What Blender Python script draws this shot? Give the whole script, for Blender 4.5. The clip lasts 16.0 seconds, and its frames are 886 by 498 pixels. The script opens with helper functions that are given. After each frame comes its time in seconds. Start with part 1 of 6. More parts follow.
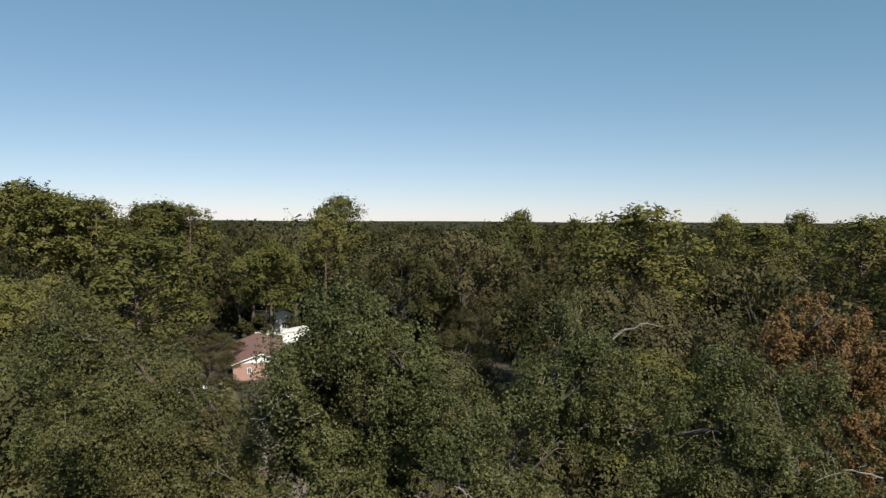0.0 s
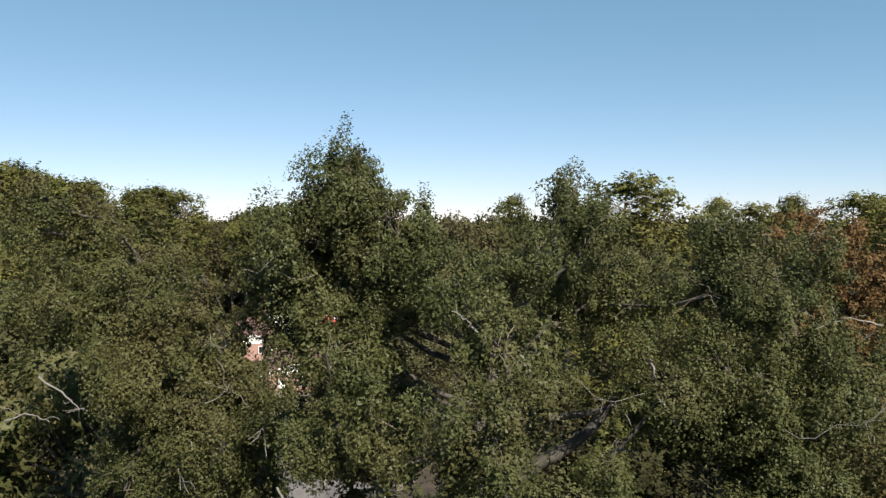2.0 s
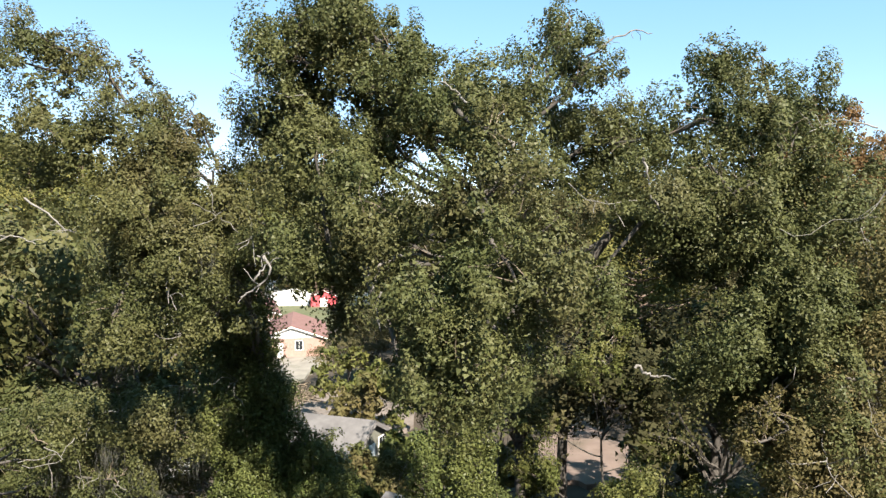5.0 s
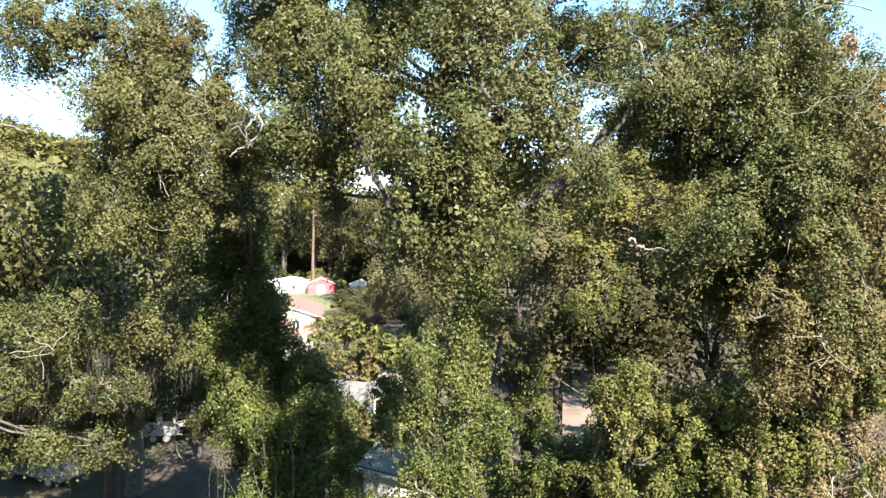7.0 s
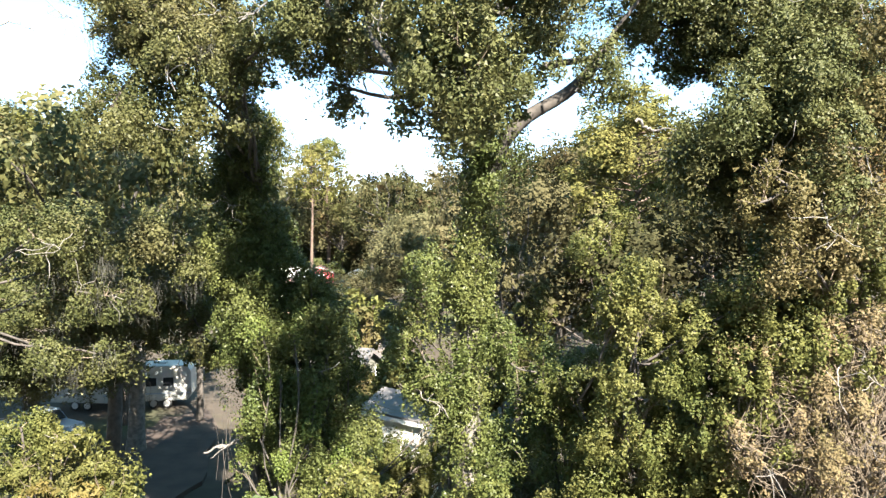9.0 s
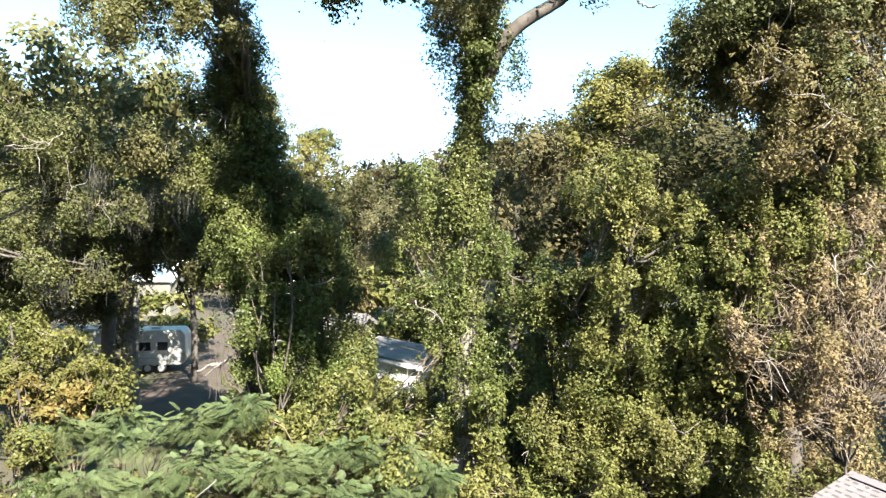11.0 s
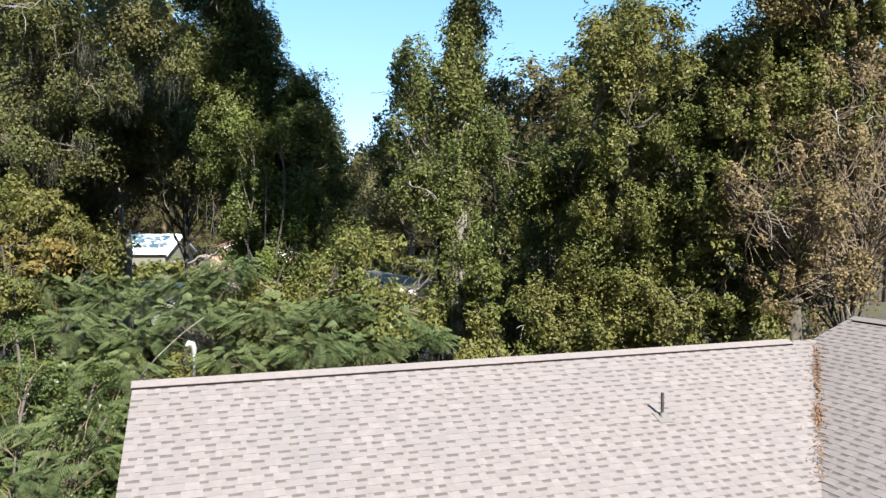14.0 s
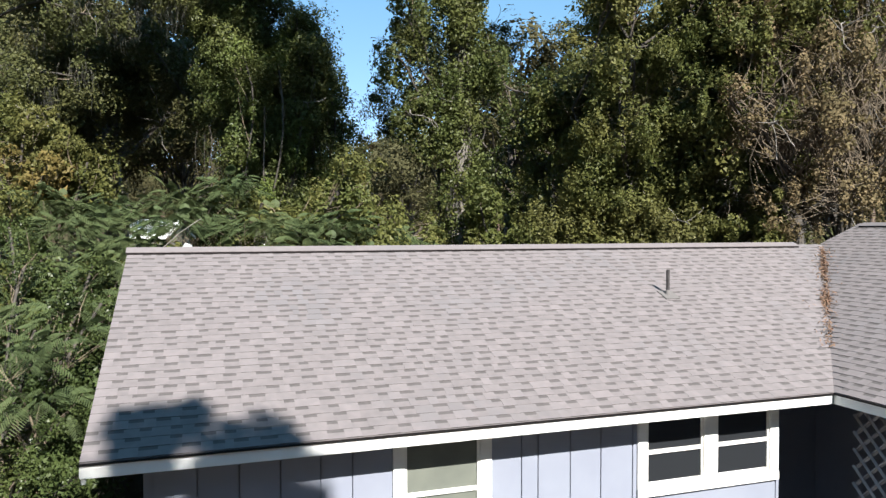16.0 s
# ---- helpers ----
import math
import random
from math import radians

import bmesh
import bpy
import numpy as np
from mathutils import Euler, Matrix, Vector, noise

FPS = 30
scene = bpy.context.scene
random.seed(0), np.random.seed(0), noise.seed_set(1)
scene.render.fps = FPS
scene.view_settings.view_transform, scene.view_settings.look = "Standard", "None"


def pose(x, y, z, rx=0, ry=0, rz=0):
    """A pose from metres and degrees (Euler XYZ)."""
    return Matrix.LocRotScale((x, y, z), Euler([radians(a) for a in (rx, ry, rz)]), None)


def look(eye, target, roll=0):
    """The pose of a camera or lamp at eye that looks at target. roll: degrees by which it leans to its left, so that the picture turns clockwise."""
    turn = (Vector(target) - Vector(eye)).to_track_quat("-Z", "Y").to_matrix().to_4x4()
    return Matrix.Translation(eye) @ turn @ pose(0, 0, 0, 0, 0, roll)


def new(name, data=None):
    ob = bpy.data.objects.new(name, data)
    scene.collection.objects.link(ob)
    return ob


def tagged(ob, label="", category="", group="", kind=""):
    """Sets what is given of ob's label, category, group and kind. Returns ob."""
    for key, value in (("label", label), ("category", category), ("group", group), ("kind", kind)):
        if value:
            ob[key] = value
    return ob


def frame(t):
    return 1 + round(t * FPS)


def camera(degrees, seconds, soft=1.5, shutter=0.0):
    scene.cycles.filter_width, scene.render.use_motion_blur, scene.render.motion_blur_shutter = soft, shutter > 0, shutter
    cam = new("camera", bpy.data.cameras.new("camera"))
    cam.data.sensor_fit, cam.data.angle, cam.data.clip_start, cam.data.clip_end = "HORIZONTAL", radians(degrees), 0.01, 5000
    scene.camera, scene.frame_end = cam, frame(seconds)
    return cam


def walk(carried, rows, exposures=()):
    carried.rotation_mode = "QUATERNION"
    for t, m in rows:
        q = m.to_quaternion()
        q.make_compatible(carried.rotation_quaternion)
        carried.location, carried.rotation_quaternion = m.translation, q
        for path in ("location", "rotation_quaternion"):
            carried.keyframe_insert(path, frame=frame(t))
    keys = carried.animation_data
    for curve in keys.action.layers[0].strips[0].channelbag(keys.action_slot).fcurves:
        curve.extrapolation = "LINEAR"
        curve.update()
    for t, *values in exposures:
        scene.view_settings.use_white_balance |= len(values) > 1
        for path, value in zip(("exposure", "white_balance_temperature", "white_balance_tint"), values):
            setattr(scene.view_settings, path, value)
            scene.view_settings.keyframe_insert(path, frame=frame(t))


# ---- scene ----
cam = camera(63.8, 16.0, soft=1.4)
METRES, EYE, TILT, LEAN, TURN = 22.0, 26.8, -2.3, -0.3, 0.0
ROWS = [
    (0.0, 0.0, 0.0, 0.0, 0.0, 0.0, 0.0),
    (0.5, -0.003, 0.0056, -0.0441, -0.06, 0.11, 0.04),
    (1.0, -0.0017, 0.0056, -0.0894, -0.25, 0.22, 0.09),
    (1.5, -0.0013, 0.0062, -0.1305, -0.44, 0.19, 0.12),
    (2.0, -0.0034, 0.0095, -0.1672, -0.55, 0.15, 0.23),
    (2.5, -0.0038, 0.0113, -0.2043, -0.6, 0.13, 0.34),
    (3.0, -0.0016, 0.0132, -0.2385, -0.63, 0.03, 0.48),
    (3.5, 0.0006, 0.0147, -0.2712, -0.68, -0.14, 0.64),
    (4.0, 0.0035, 0.017, -0.306, -0.66, -0.14, 0.62),
    (6.5, 0.0042, 0.0232, -0.4708, -0.79, -0.07, 0.47),
    (7.0, 0.0074, 0.0227, -0.5017, -0.85, -0.07, 0.47),
    (7.5, 0.0059, 0.0218, -0.5323, -0.8, 0.01, 0.5),
    (8.0, 0.0035, 0.0203, -0.5624, -0.8, 0.06, 0.47),
    (8.5, 0.0004, 0.0201, -0.5921, -0.88, 0.1, 0.45),
    (9.0, -0.003, 0.0213, -0.6219, -1.01, 0.08, 0.47),
    (11.5, -0.0008, 0.0318, -0.7737, -1.35, 0.29, 0.54),
    (12.0, 0.0018, 0.0351, -0.8014, -1.36, 0.35, 0.49),
    (12.5, 0.0, 0.0383, -0.8271, -1.38, 0.38, 0.5),
    (13.0, -0.0022, 0.0405, -0.8531, -1.45, 0.41, 0.5),
    (13.5, -0.0011, 0.0429, -0.8786, -1.48, 0.47, 0.48),
    (14.0, 0.0004, 0.0451, -0.9028, -1.53, 0.48, 0.47),
    (14.5, -0.0004, 0.0466, -0.9269, -1.54, 0.54, 0.45),
    (15.0, -0.0015, 0.0488, -0.9496, -1.55, 0.54, 0.41),
    (15.5, -0.0027, 0.052, -0.9731, -1.6, 0.63, 0.4),
    (16.0, -0.0019, 0.0557, -0.9956, -1.62, 0.69, 0.4),
]

EXPOSURES = [(0.0, 0.66, 6750, 10), (2.0, 1.02, 6750, 11), (4.0, 1.59, 6800, 11), (6.5, 2.51, 6800, 12), (9.0, 2.97, 6800, 12), (11.5, 2.87, 6700, 12), (12.5, 2.41, 6700, 12), (13.5, 2.13, 6600, 11), (14.5, 1.91, 6500, 10), (16.0, 1.62, 6300, 11)]
walk(cam, [(t, pose(0, 0, EYE, TILT, LEAN, TURN) @ pose(METRES * x, METRES * y, METRES * z, 90 + pitch, roll, yaw)) for t, x, y, z, yaw, pitch, roll in ROWS], EXPOSURES)

# ---- world and sun ----
SUN_FROM = Vector((0.33, -0.676, 0.66)).normalized()
world = bpy.data.worlds.new("sky")
scene.world = world
world.use_nodes = True
wt = world.node_tree
sky = wt.nodes.new("ShaderNodeTexSky")
sky.sky_type = "NISHITA"
sky.sun_disc = False
sky.sun_elevation = math.asin(SUN_FROM.z)
sky.sun_rotation = math.atan2(SUN_FROM.x, SUN_FROM.y)
sky.dust_density, sky.air_density, sky.ozone_density = 0.05, 0.8, 0.8
wt.nodes["Background"].inputs["Strength"].default_value = 0.074
# clear autumn sky: the blue leans to cyan, the horizon is pale and cool
bands, mixed = wt.nodes.new("ShaderNodeSeparateColor"), wt.nodes.new("ShaderNodeCombineColor")
wt.links.new(sky.outputs[0], bands.inputs[0])


def weighed(parts, channel, haze):
    """One channel of the sky's colour as a weighed sum of its bands and a thin even haze."""
    last = None
    for band, weight in parts:
        step = wt.nodes.new("ShaderNodeMath")
        step.operation = "MULTIPLY_ADD"
        step.inputs[1].default_value, step.inputs[2].default_value = weight, haze
        wt.links.new(bands.outputs[band], step.inputs[0])
        if last:
            wt.links.new(last, step.inputs[2])
        last = step.outputs[0]
    wt.links.new(last, mixed.inputs[channel])


weighed([("Red", 0.63)], "Red", 0.28)
weighed([("Green", 0.57)], "Green", 1.2)
weighed([("Blue", 0.51), ("Green", 0.16)], "Blue", 1.55)
wt.links.new(mixed.outputs[0], wt.nodes["Background"].inputs["Color"])
sun = new("sun", bpy.data.lights.new("sun", "SUN"))
sun.data.energy, sun.data.angle, sun.data.color = 4.5, radians(0.53), (1.0, 0.95, 0.86)
sun.matrix_world = look(SUN_FROM * 100, (0, 0, 0))


# ---- materials ----
def material(name, base, other=None, scale=3.0, rough=0.8, bump=0.0, bump_scale=40.0, metal=0.0, island=0.0, per_object=0.0, through_light=0.0, stain=None, stain_scale=0.6, spec=0.5):
    """Two colours mixed by noise at two scales, with bump; island and per_object vary the brightness piece by piece; stain adds blotches of a third colour."""
    m = bpy.data.materials.new(name)
    m.use_nodes = True
    t = m.node_tree
    n, ln = t.nodes, t.links
    bs = n["Principled BSDF"]
    bs.inputs["Roughness"].default_value, bs.inputs["Metallic"].default_value = rough, metal
    bs.inputs["Specular IOR Level"].default_value = spec
    geo = n.new("ShaderNodeNewGeometry")
    a = n.new("ShaderNodeTexNoise")
    a.inputs["Scale"].default_value, a.inputs["Detail"].default_value = scale, 5
    ln.new(geo.outputs["Position"], a.inputs["Vector"])
    ramp = n.new("ShaderNodeMapRange")
    ramp.inputs["From Min"].default_value, ramp.inputs["From Max"].default_value = 0.35, 0.65
    ln.new(a.outputs["Fac"], ramp.inputs["Value"])
    mix = n.new("ShaderNodeMix")
    mix.data_type = "RGBA"
    mix.inputs["A"].default_value, mix.inputs["B"].default_value = (*base, 1), (*(other or base), 1)
    ln.new(ramp.outputs["Result"], mix.inputs["Factor"])
    colour = mix.outputs["Result"]
    if stain:
        b = n.new("ShaderNodeTexNoise")
        b.inputs["Scale"].default_value, b.inputs["Detail"].default_value = stain_scale, 4
        ln.new(geo.outputs["Position"], b.inputs["Vector"])
        r2 = n.new("ShaderNodeMapRange")
        r2.inputs["From Min"].default_value, r2.inputs["From Max"].default_value = 0.52, 0.68
        ln.new(b.outputs["Fac"], r2.inputs["Value"])
        m2 = n.new("ShaderNodeMix")
        m2.data_type = "RGBA"
        m2.inputs["B"].default_value = (*stain, 1)
        ln.new(r2.outputs["Result"], m2.inputs["Factor"])
        ln.new(colour, m2.inputs["A"])
        colour = m2.outputs["Result"]
    for amount, source in ((island, geo.outputs["Random Per Island"]), (per_object, None)):
        if amount:
            if source is None:
                source = n.new("ShaderNodeObjectInfo").outputs["Random"]
            r3 = n.new("ShaderNodeMapRange")
            r3.inputs["To Min"].default_value, r3.inputs["To Max"].default_value = 1 - amount, 1 + amount
            ln.new(source, r3.inputs["Value"])
            h = n.new("ShaderNodeHueSaturation")
            ln.new(r3.outputs["Result"], h.inputs["Value"])
            r4 = n.new("ShaderNodeMapRange")
            r4.inputs["To Min"].default_value, r4.inputs["To Max"].default_value = 0.5 + 0.03 * min(amount, 0.5), 0.5 - 0.03 * min(amount, 0.5)
            ln.new(source, r4.inputs["Value"])
            ln.new(r4.outputs["Result"], h.inputs["Hue"])
            ln.new(colour, h.inputs["Color"])
            colour = h.outputs["Color"]
    ln.new(colour, bs.inputs["Base Color"])
    if bump:
        c = n.new("ShaderNodeTexNoise")
        c.inputs["Scale"].default_value, c.inputs["Detail"].default_value = bump_scale, 4
        ln.new(geo.outputs["Position"], c.inputs["Vector"])
        bp = n.new("ShaderNodeBump")
        bp.inputs["Strength"].default_value, bp.inputs["Distance"].default_value = bump, min(0.02, 0.16 / bump_scale)
        ln.new(c.outputs["Fac"], bp.inputs["Height"])
        ln.new(bp.outputs["Normal"], bs.inputs["Normal"])
    if through_light:
        tr = n.new("ShaderNodeBsdfTranslucent")
        ln.new(colour, tr.inputs["Color"])
        mx = n.new("ShaderNodeMixShader")
        mx.inputs[0].default_value = through_light
        ln.new(bs.outputs[0], mx.inputs[1])
        ln.new(tr.outputs[0], mx.inputs[2])
        ln.new(mx.outputs[0], n["Material Output"].inputs["Surface"])
    return m


def leaf_mat(name, a, b, rough=0.5, island=0.20, through_light=0.22, stain=None, scale=0.5, per_object=0.0):
    return material(name, a, b, scale=scale, rough=rough, per_object=per_object, island=island, through_light=through_light, stain=stain, stain_scale=0.35, spec=0.15)


OAK = leaf_mat("oak_leaf", (0.059, 0.069, 0.025), (0.088, 0.091, 0.034), stain=(0.085, 0.080, 0.033))
OAK_YELLOW = leaf_mat("oak_leaf_yellowing", (0.063, 0.070, 0.025), (0.092, 0.089, 0.034), stain=(0.092, 0.078, 0.034))
IVY = leaf_mat("ivy_leaf", (0.061, 0.081, 0.025), (0.098, 0.108, 0.035), rough=0.4)
VINE = leaf_mat("vine_leaf", (0.084, 0.099, 0.029), (0.122, 0.121, 0.038), stain=(0.104, 0.102, 0.036), through_light=0.32, island=0.3)
# brighter green than the ivy: sunlight painted into the leaf colour
SUNLIT_IVY = leaf_mat("sunlit_ivy_leaf", (0.070, 0.098, 0.024), (0.096, 0.118, 0.030), stain=(0.080, 0.092, 0.030))
DRY = leaf_mat("dry_vine_leaf", (0.139, 0.109, 0.055), (0.186, 0.140, 0.077), stain=(0.092, 0.083, 0.034), rough=0.7)
TAN_LEAF = leaf_mat("tan_oak_leaf", (0.082, 0.073, 0.026), (0.115, 0.094, 0.041), stain=(0.062, 0.070, 0.022), rough=0.6)
GOLD_LEAF = leaf_mat("golden_leaf", (0.123, 0.097, 0.030), (0.156, 0.112, 0.036), stain=(0.070, 0.078, 0.026), rough=0.6)
SHRUB_LEAF = leaf_mat("glossy_shrub_leaf", (0.044, 0.066, 0.022), (0.072, 0.090, 0.030), stain=(0.052, 0.070, 0.024), rough=0.35)
RED_LEAF = leaf_mat("autumn_leaf", (0.126, 0.076, 0.032), (0.163, 0.095, 0.039), stain=(0.086, 0.078, 0.026), rough=0.6)
MIMOSA = leaf_mat("mimosa_leaf", (0.057, 0.081, 0.034), (0.084, 0.105, 0.044), rough=0.6)
PALE_LEAF = leaf_mat("pale_young_leaf", (0.075, 0.076, 0.034), (0.102, 0.093, 0.045), rough=0.85, island=0.2, scale=0.15)
STRAP = leaf_mat("strap_leaf", (0.056, 0.078, 0.020), (0.101, 0.103, 0.039), rough=0.5)
# slightly lifted and greyed: a little distance haze is in this leaf colour
FAR_OAK = leaf_mat("far_oak_leaf", (0.053, 0.051, 0.022), (0.085, 0.074, 0.035), rough=0.9, island=0.12, scale=0.1, per_object=0.3)
PINE = leaf_mat("pine_needle", (0.085, 0.089, 0.025), (0.123, 0.114, 0.034), rough=0.85, island=0.16, scale=0.12, per_object=0.25)
FAR_LEAF = leaf_mat("far_leaf", (0.038, 0.041, 0.015), (0.061, 0.056, 0.021), rough=0.9, island=0.12, scale=0.06, stain=(0.061, 0.041, 0.019), per_object=0.3)
BARK = material("oak_bark", (0.040, 0.035, 0.029), (0.083, 0.072, 0.061), scale=4, rough=0.9, bump=0.8, bump_scale=14)
PALE_BARK = material("bleached_bark", (0.12, 0.108, 0.094), (0.20, 0.185, 0.165), scale=6, rough=0.85, bump=0.5, bump_scale=20)
GREY_BARK = material("grey_oak_bark", (0.085, 0.076, 0.064), (0.17, 0.155, 0.135), scale=5, rough=0.9, bump=0.7, bump_scale=16)
PINE_BARK = material("pine_bark", (0.078, 0.051, 0.036), (0.132, 0.096, 0.072), scale=3, rough=0.9, bump=0.8, bump_scale=9)
TWIG = material("dry_twig", (0.092, 0.072, 0.048), (0.165, 0.13, 0.092), scale=5, rough=0.9)
MOSS = material("spanish_moss", (0.056, 0.056, 0.046), (0.087, 0.085, 0.069), scale=2, rough=0.95, island=0.3, through_light=0.3)
# litter brown is lowered: part of the trees' shade is in this colour
LITTER = material("ground_litter", (0.032, 0.024, 0.016), (0.055, 0.042, 0.029), scale=0.8, rough=0.95, bump=0.6, bump_scale=12, stain=(0.036, 0.045, 0.012), stain_scale=0.08)
DIRT = material("bare_sandy_dirt", (0.135, 0.097, 0.079), (0.172, 0.126, 0.103), scale=0.7, rough=0.95, bump=0.4, bump_scale=9, stain=(0.105, 0.080, 0.058), stain_scale=0.3)
PALE_YARD = material("pale_sandy_yard", (0.17, 0.155, 0.13), (0.23, 0.21, 0.18), scale=0.7, rough=0.95, bump=0.4, bump_scale=9, stain=(0.12, 0.115, 0.08), stain_scale=0.3)
LAWN = material("dry_lawn", (0.074, 0.088, 0.040), (0.108, 0.112, 0.058), scale=0.5, rough=0.95, bump=0.5, bump_scale=30)
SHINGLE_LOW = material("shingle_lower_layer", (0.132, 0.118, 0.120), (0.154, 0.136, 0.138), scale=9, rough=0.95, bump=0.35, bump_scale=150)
DRY_GRASS = material("dead_grass", (0.12, 0.10, 0.085), (0.18, 0.15, 0.13), scale=0.8, rough=0.95, bump=0.6, bump_scale=20)
SHINGLE = material("shingle_light", (0.141, 0.126, 0.128), (0.162, 0.143, 0.145), scale=9, rough=0.95, bump=0.35, bump_scale=150, island=0.075, stain=(0.138, 0.128, 0.133), stain_scale=0.55)
SHINGLE_PIECE = material("shingle_single", (0.141, 0.126, 0.128), (0.162, 0.143, 0.145), scale=9, rough=0.95, bump=0.35, bump_scale=150, per_object=0.075, stain=(0.138, 0.128, 0.133), stain_scale=0.55)
# darker tone that paints the shadow lines between the shingle tabs
SHINGLE_SHADE = material("shingle_shadow_line", (0.068, 0.061, 0.060), (0.086, 0.077, 0.076), scale=9, rough=0.95, bump=0.35, bump_scale=150)
VENT_DARK = material("ridge_vent_slot", (0.008, 0.007, 0.007), (0.014, 0.012, 0.012), scale=20, rough=0.95, spec=0.1)
WHITE_PAINT = material("white_paint", (0.78, 0.78, 0.76), (0.72, 0.72, 0.70), scale=2, rough=0.5, bump=0.05, stain=(0.66, 0.65, 0.61), stain_scale=1.5)
SIDING = material("pale_blue_siding", (0.210, 0.229, 0.285), (0.229, 0.250, 0.304), scale=2, rough=0.6, bump=0.08, bump_scale=60)
PIPE_DARK = material("lead_pipe", (0.025, 0.022, 0.022), (0.045, 0.04, 0.04), scale=20, rough=0.6)
GALV = material("galvanised_steel", (0.45, 0.46, 0.46), (0.60, 0.60, 0.60), scale=12, rough=0.45, metal=0.6)
CABLE = material("black_cable", (0.03, 0.03, 0.03), rough=0.6)
RED_ROOF = material("red_brown_roof", (0.150, 0.080, 0.071), (0.190, 0.102, 0.090), scale=1.5, rough=0.9, bump=0.3)
PINK_BRICK = material("pink_brick", (0.285, 0.167, 0.136), (0.335, 0.211, 0.174), scale=5, rough=0.9)
GREY_ROOF = material("grey_shingle_roof", (0.109, 0.101, 0.0988), (0.133, 0.125, 0.121), scale=2, rough=0.9, bump=0.3, stain=(0.0806, 0.0748, 0.0728))
RED_PAINT = material("red_paint", (0.55, 0.075, 0.085), (0.62, 0.10, 0.11), scale=1, rough=0.6)
TAN_WALL = material("tan_wall", (0.120, 0.119, 0.095), (0.144, 0.141, 0.113), scale=1, rough=0.8)
CAMPER_PAINT = material("weathered_white_aluminium", (0.46, 0.46, 0.44), (0.38, 0.38, 0.35), scale=1.5, rough=0.5, stain=(0.26, 0.26, 0.22), stain_scale=1.2)
CAR_PAINT = material("silver_blue_car_paint", (0.28, 0.33, 0.40), (0.31, 0.36, 0.43), scale=1, rough=0.3, metal=0.4)
RUBBER = material("black_rubber", (0.02, 0.02, 0.02), (0.03, 0.03, 0.03), rough=0.8)


def glass_material():
    m = bpy.data.materials.new("window_glass")
    m.use_nodes = True
    b = m.node_tree.nodes["Principled BSDF"]
    b.inputs["Base Color"].default_value = (0.02, 0.022, 0.025, 1)
    b.inputs["Roughness"].default_value = 0.06
    return m


GLASS = glass_material()
LATTICE = material("weathered_lattice", (0.221, 0.221, 0.238), (0.340, 0.340, 0.357), scale=3, rough=0.8)
# leafy dirt, painted darker to stand in for the canopy's shade
DRIVE = material("shade_darkened_drive", (0.030, 0.021, 0.016), (0.052, 0.036, 0.027), scale=0.9, rough=0.95, bump=0.5, bump_scale=12, stain=(0.080, 0.060, 0.045), stain_scale=0.25)
BLIND = material("pale_blind", (0.105, 0.115, 0.098), (0.13, 0.14, 0.118), scale=3, rough=0.7)


# ---- mesh helpers ----
def mesh_of(name, verts, faces, mats, slots=None, smooth=False):
    """A mesh from arrays: verts (n, 3) and faces (m, 4) or (m, 3), quickly."""
    verts, faces = np.asarray(verts, dtype=np.float32), np.asarray(faces, dtype=np.int32)
    me = bpy.data.meshes.new(name)
    k = faces.shape[1]
    me.vertices.add(len(verts))
    me.vertices.foreach_set("co", verts.ravel())
    me.loops.add(faces.size)
    me.loops.foreach_set("vertex_index", faces.ravel())
    me.polygons.add(len(faces))
    me.polygons.foreach_set("loop_start", np.arange(0, faces.size, k, dtype=np.int32))
    for m in mats if isinstance(mats, (list, tuple)) else [mats]:
        me.materials.append(m)
    if slots is not None:
        me.polygons.foreach_set("material_index", np.asarray(slots, dtype=np.int32))
    me.polygons.foreach_set("use_smooth", np.full(len(faces), bool(smooth)))
    me.update(calc_edges=True)
    return me


def child(name, me, parent, label="", kind=""):
    ob = new(name, me)
    ob.parent = parent
    return tagged(ob, label=label, kind=kind)


def part(name, bm, mat, parent, label=""):
    me = bpy.data.meshes.new(name)
    bm.to_mesh(me)
    bm.free()
    for m in mat if isinstance(mat, (list, tuple)) else [mat]:
        me.materials.append(m)
    return child(name, me, parent, label)


def box(x0, y0, z0, x1, y1, z1, bevel=0.0):
    bm = bmesh.new()
    bmesh.ops.create_cube(bm, size=1, matrix=Matrix.Translation(((x0 + x1) / 2, (y0 + y1) / 2, (z0 + z1) / 2)) @ Matrix.Diagonal((x1 - x0, y1 - y0, z1 - z0, 1)))
    if bevel:
        bmesh.ops.bevel(bm, geom=bm.edges[:], offset=bevel, segments=2, affect="EDGES")
    return bm


def prism(outline, axis, a, b):
    """A solid that sweeps an outline of (p, q) pairs along an axis from a to b: axis 0 takes (y, z), 1 takes (x, z), 2 takes (x, y)."""
    bm = bmesh.new()
    def point(p, q, s):
        return {0: (s, p, q), 1: (p, s, q), 2: (p, q, s)}[axis]
    lo = [bm.verts.new(point(p, q, a)) for p, q in outline]
    hi = [bm.verts.new(point(p, q, b)) for p, q in outline]
    n = len(outline)
    bm.faces.new(lo), bm.faces.new(hi[::-1])
    for i in range(n):
        bm.faces.new((lo[i], hi[i], hi[(i + 1) % n], lo[(i + 1) % n]))
    bmesh.ops.recalc_face_normals(bm, faces=bm.faces[:])
    return bm


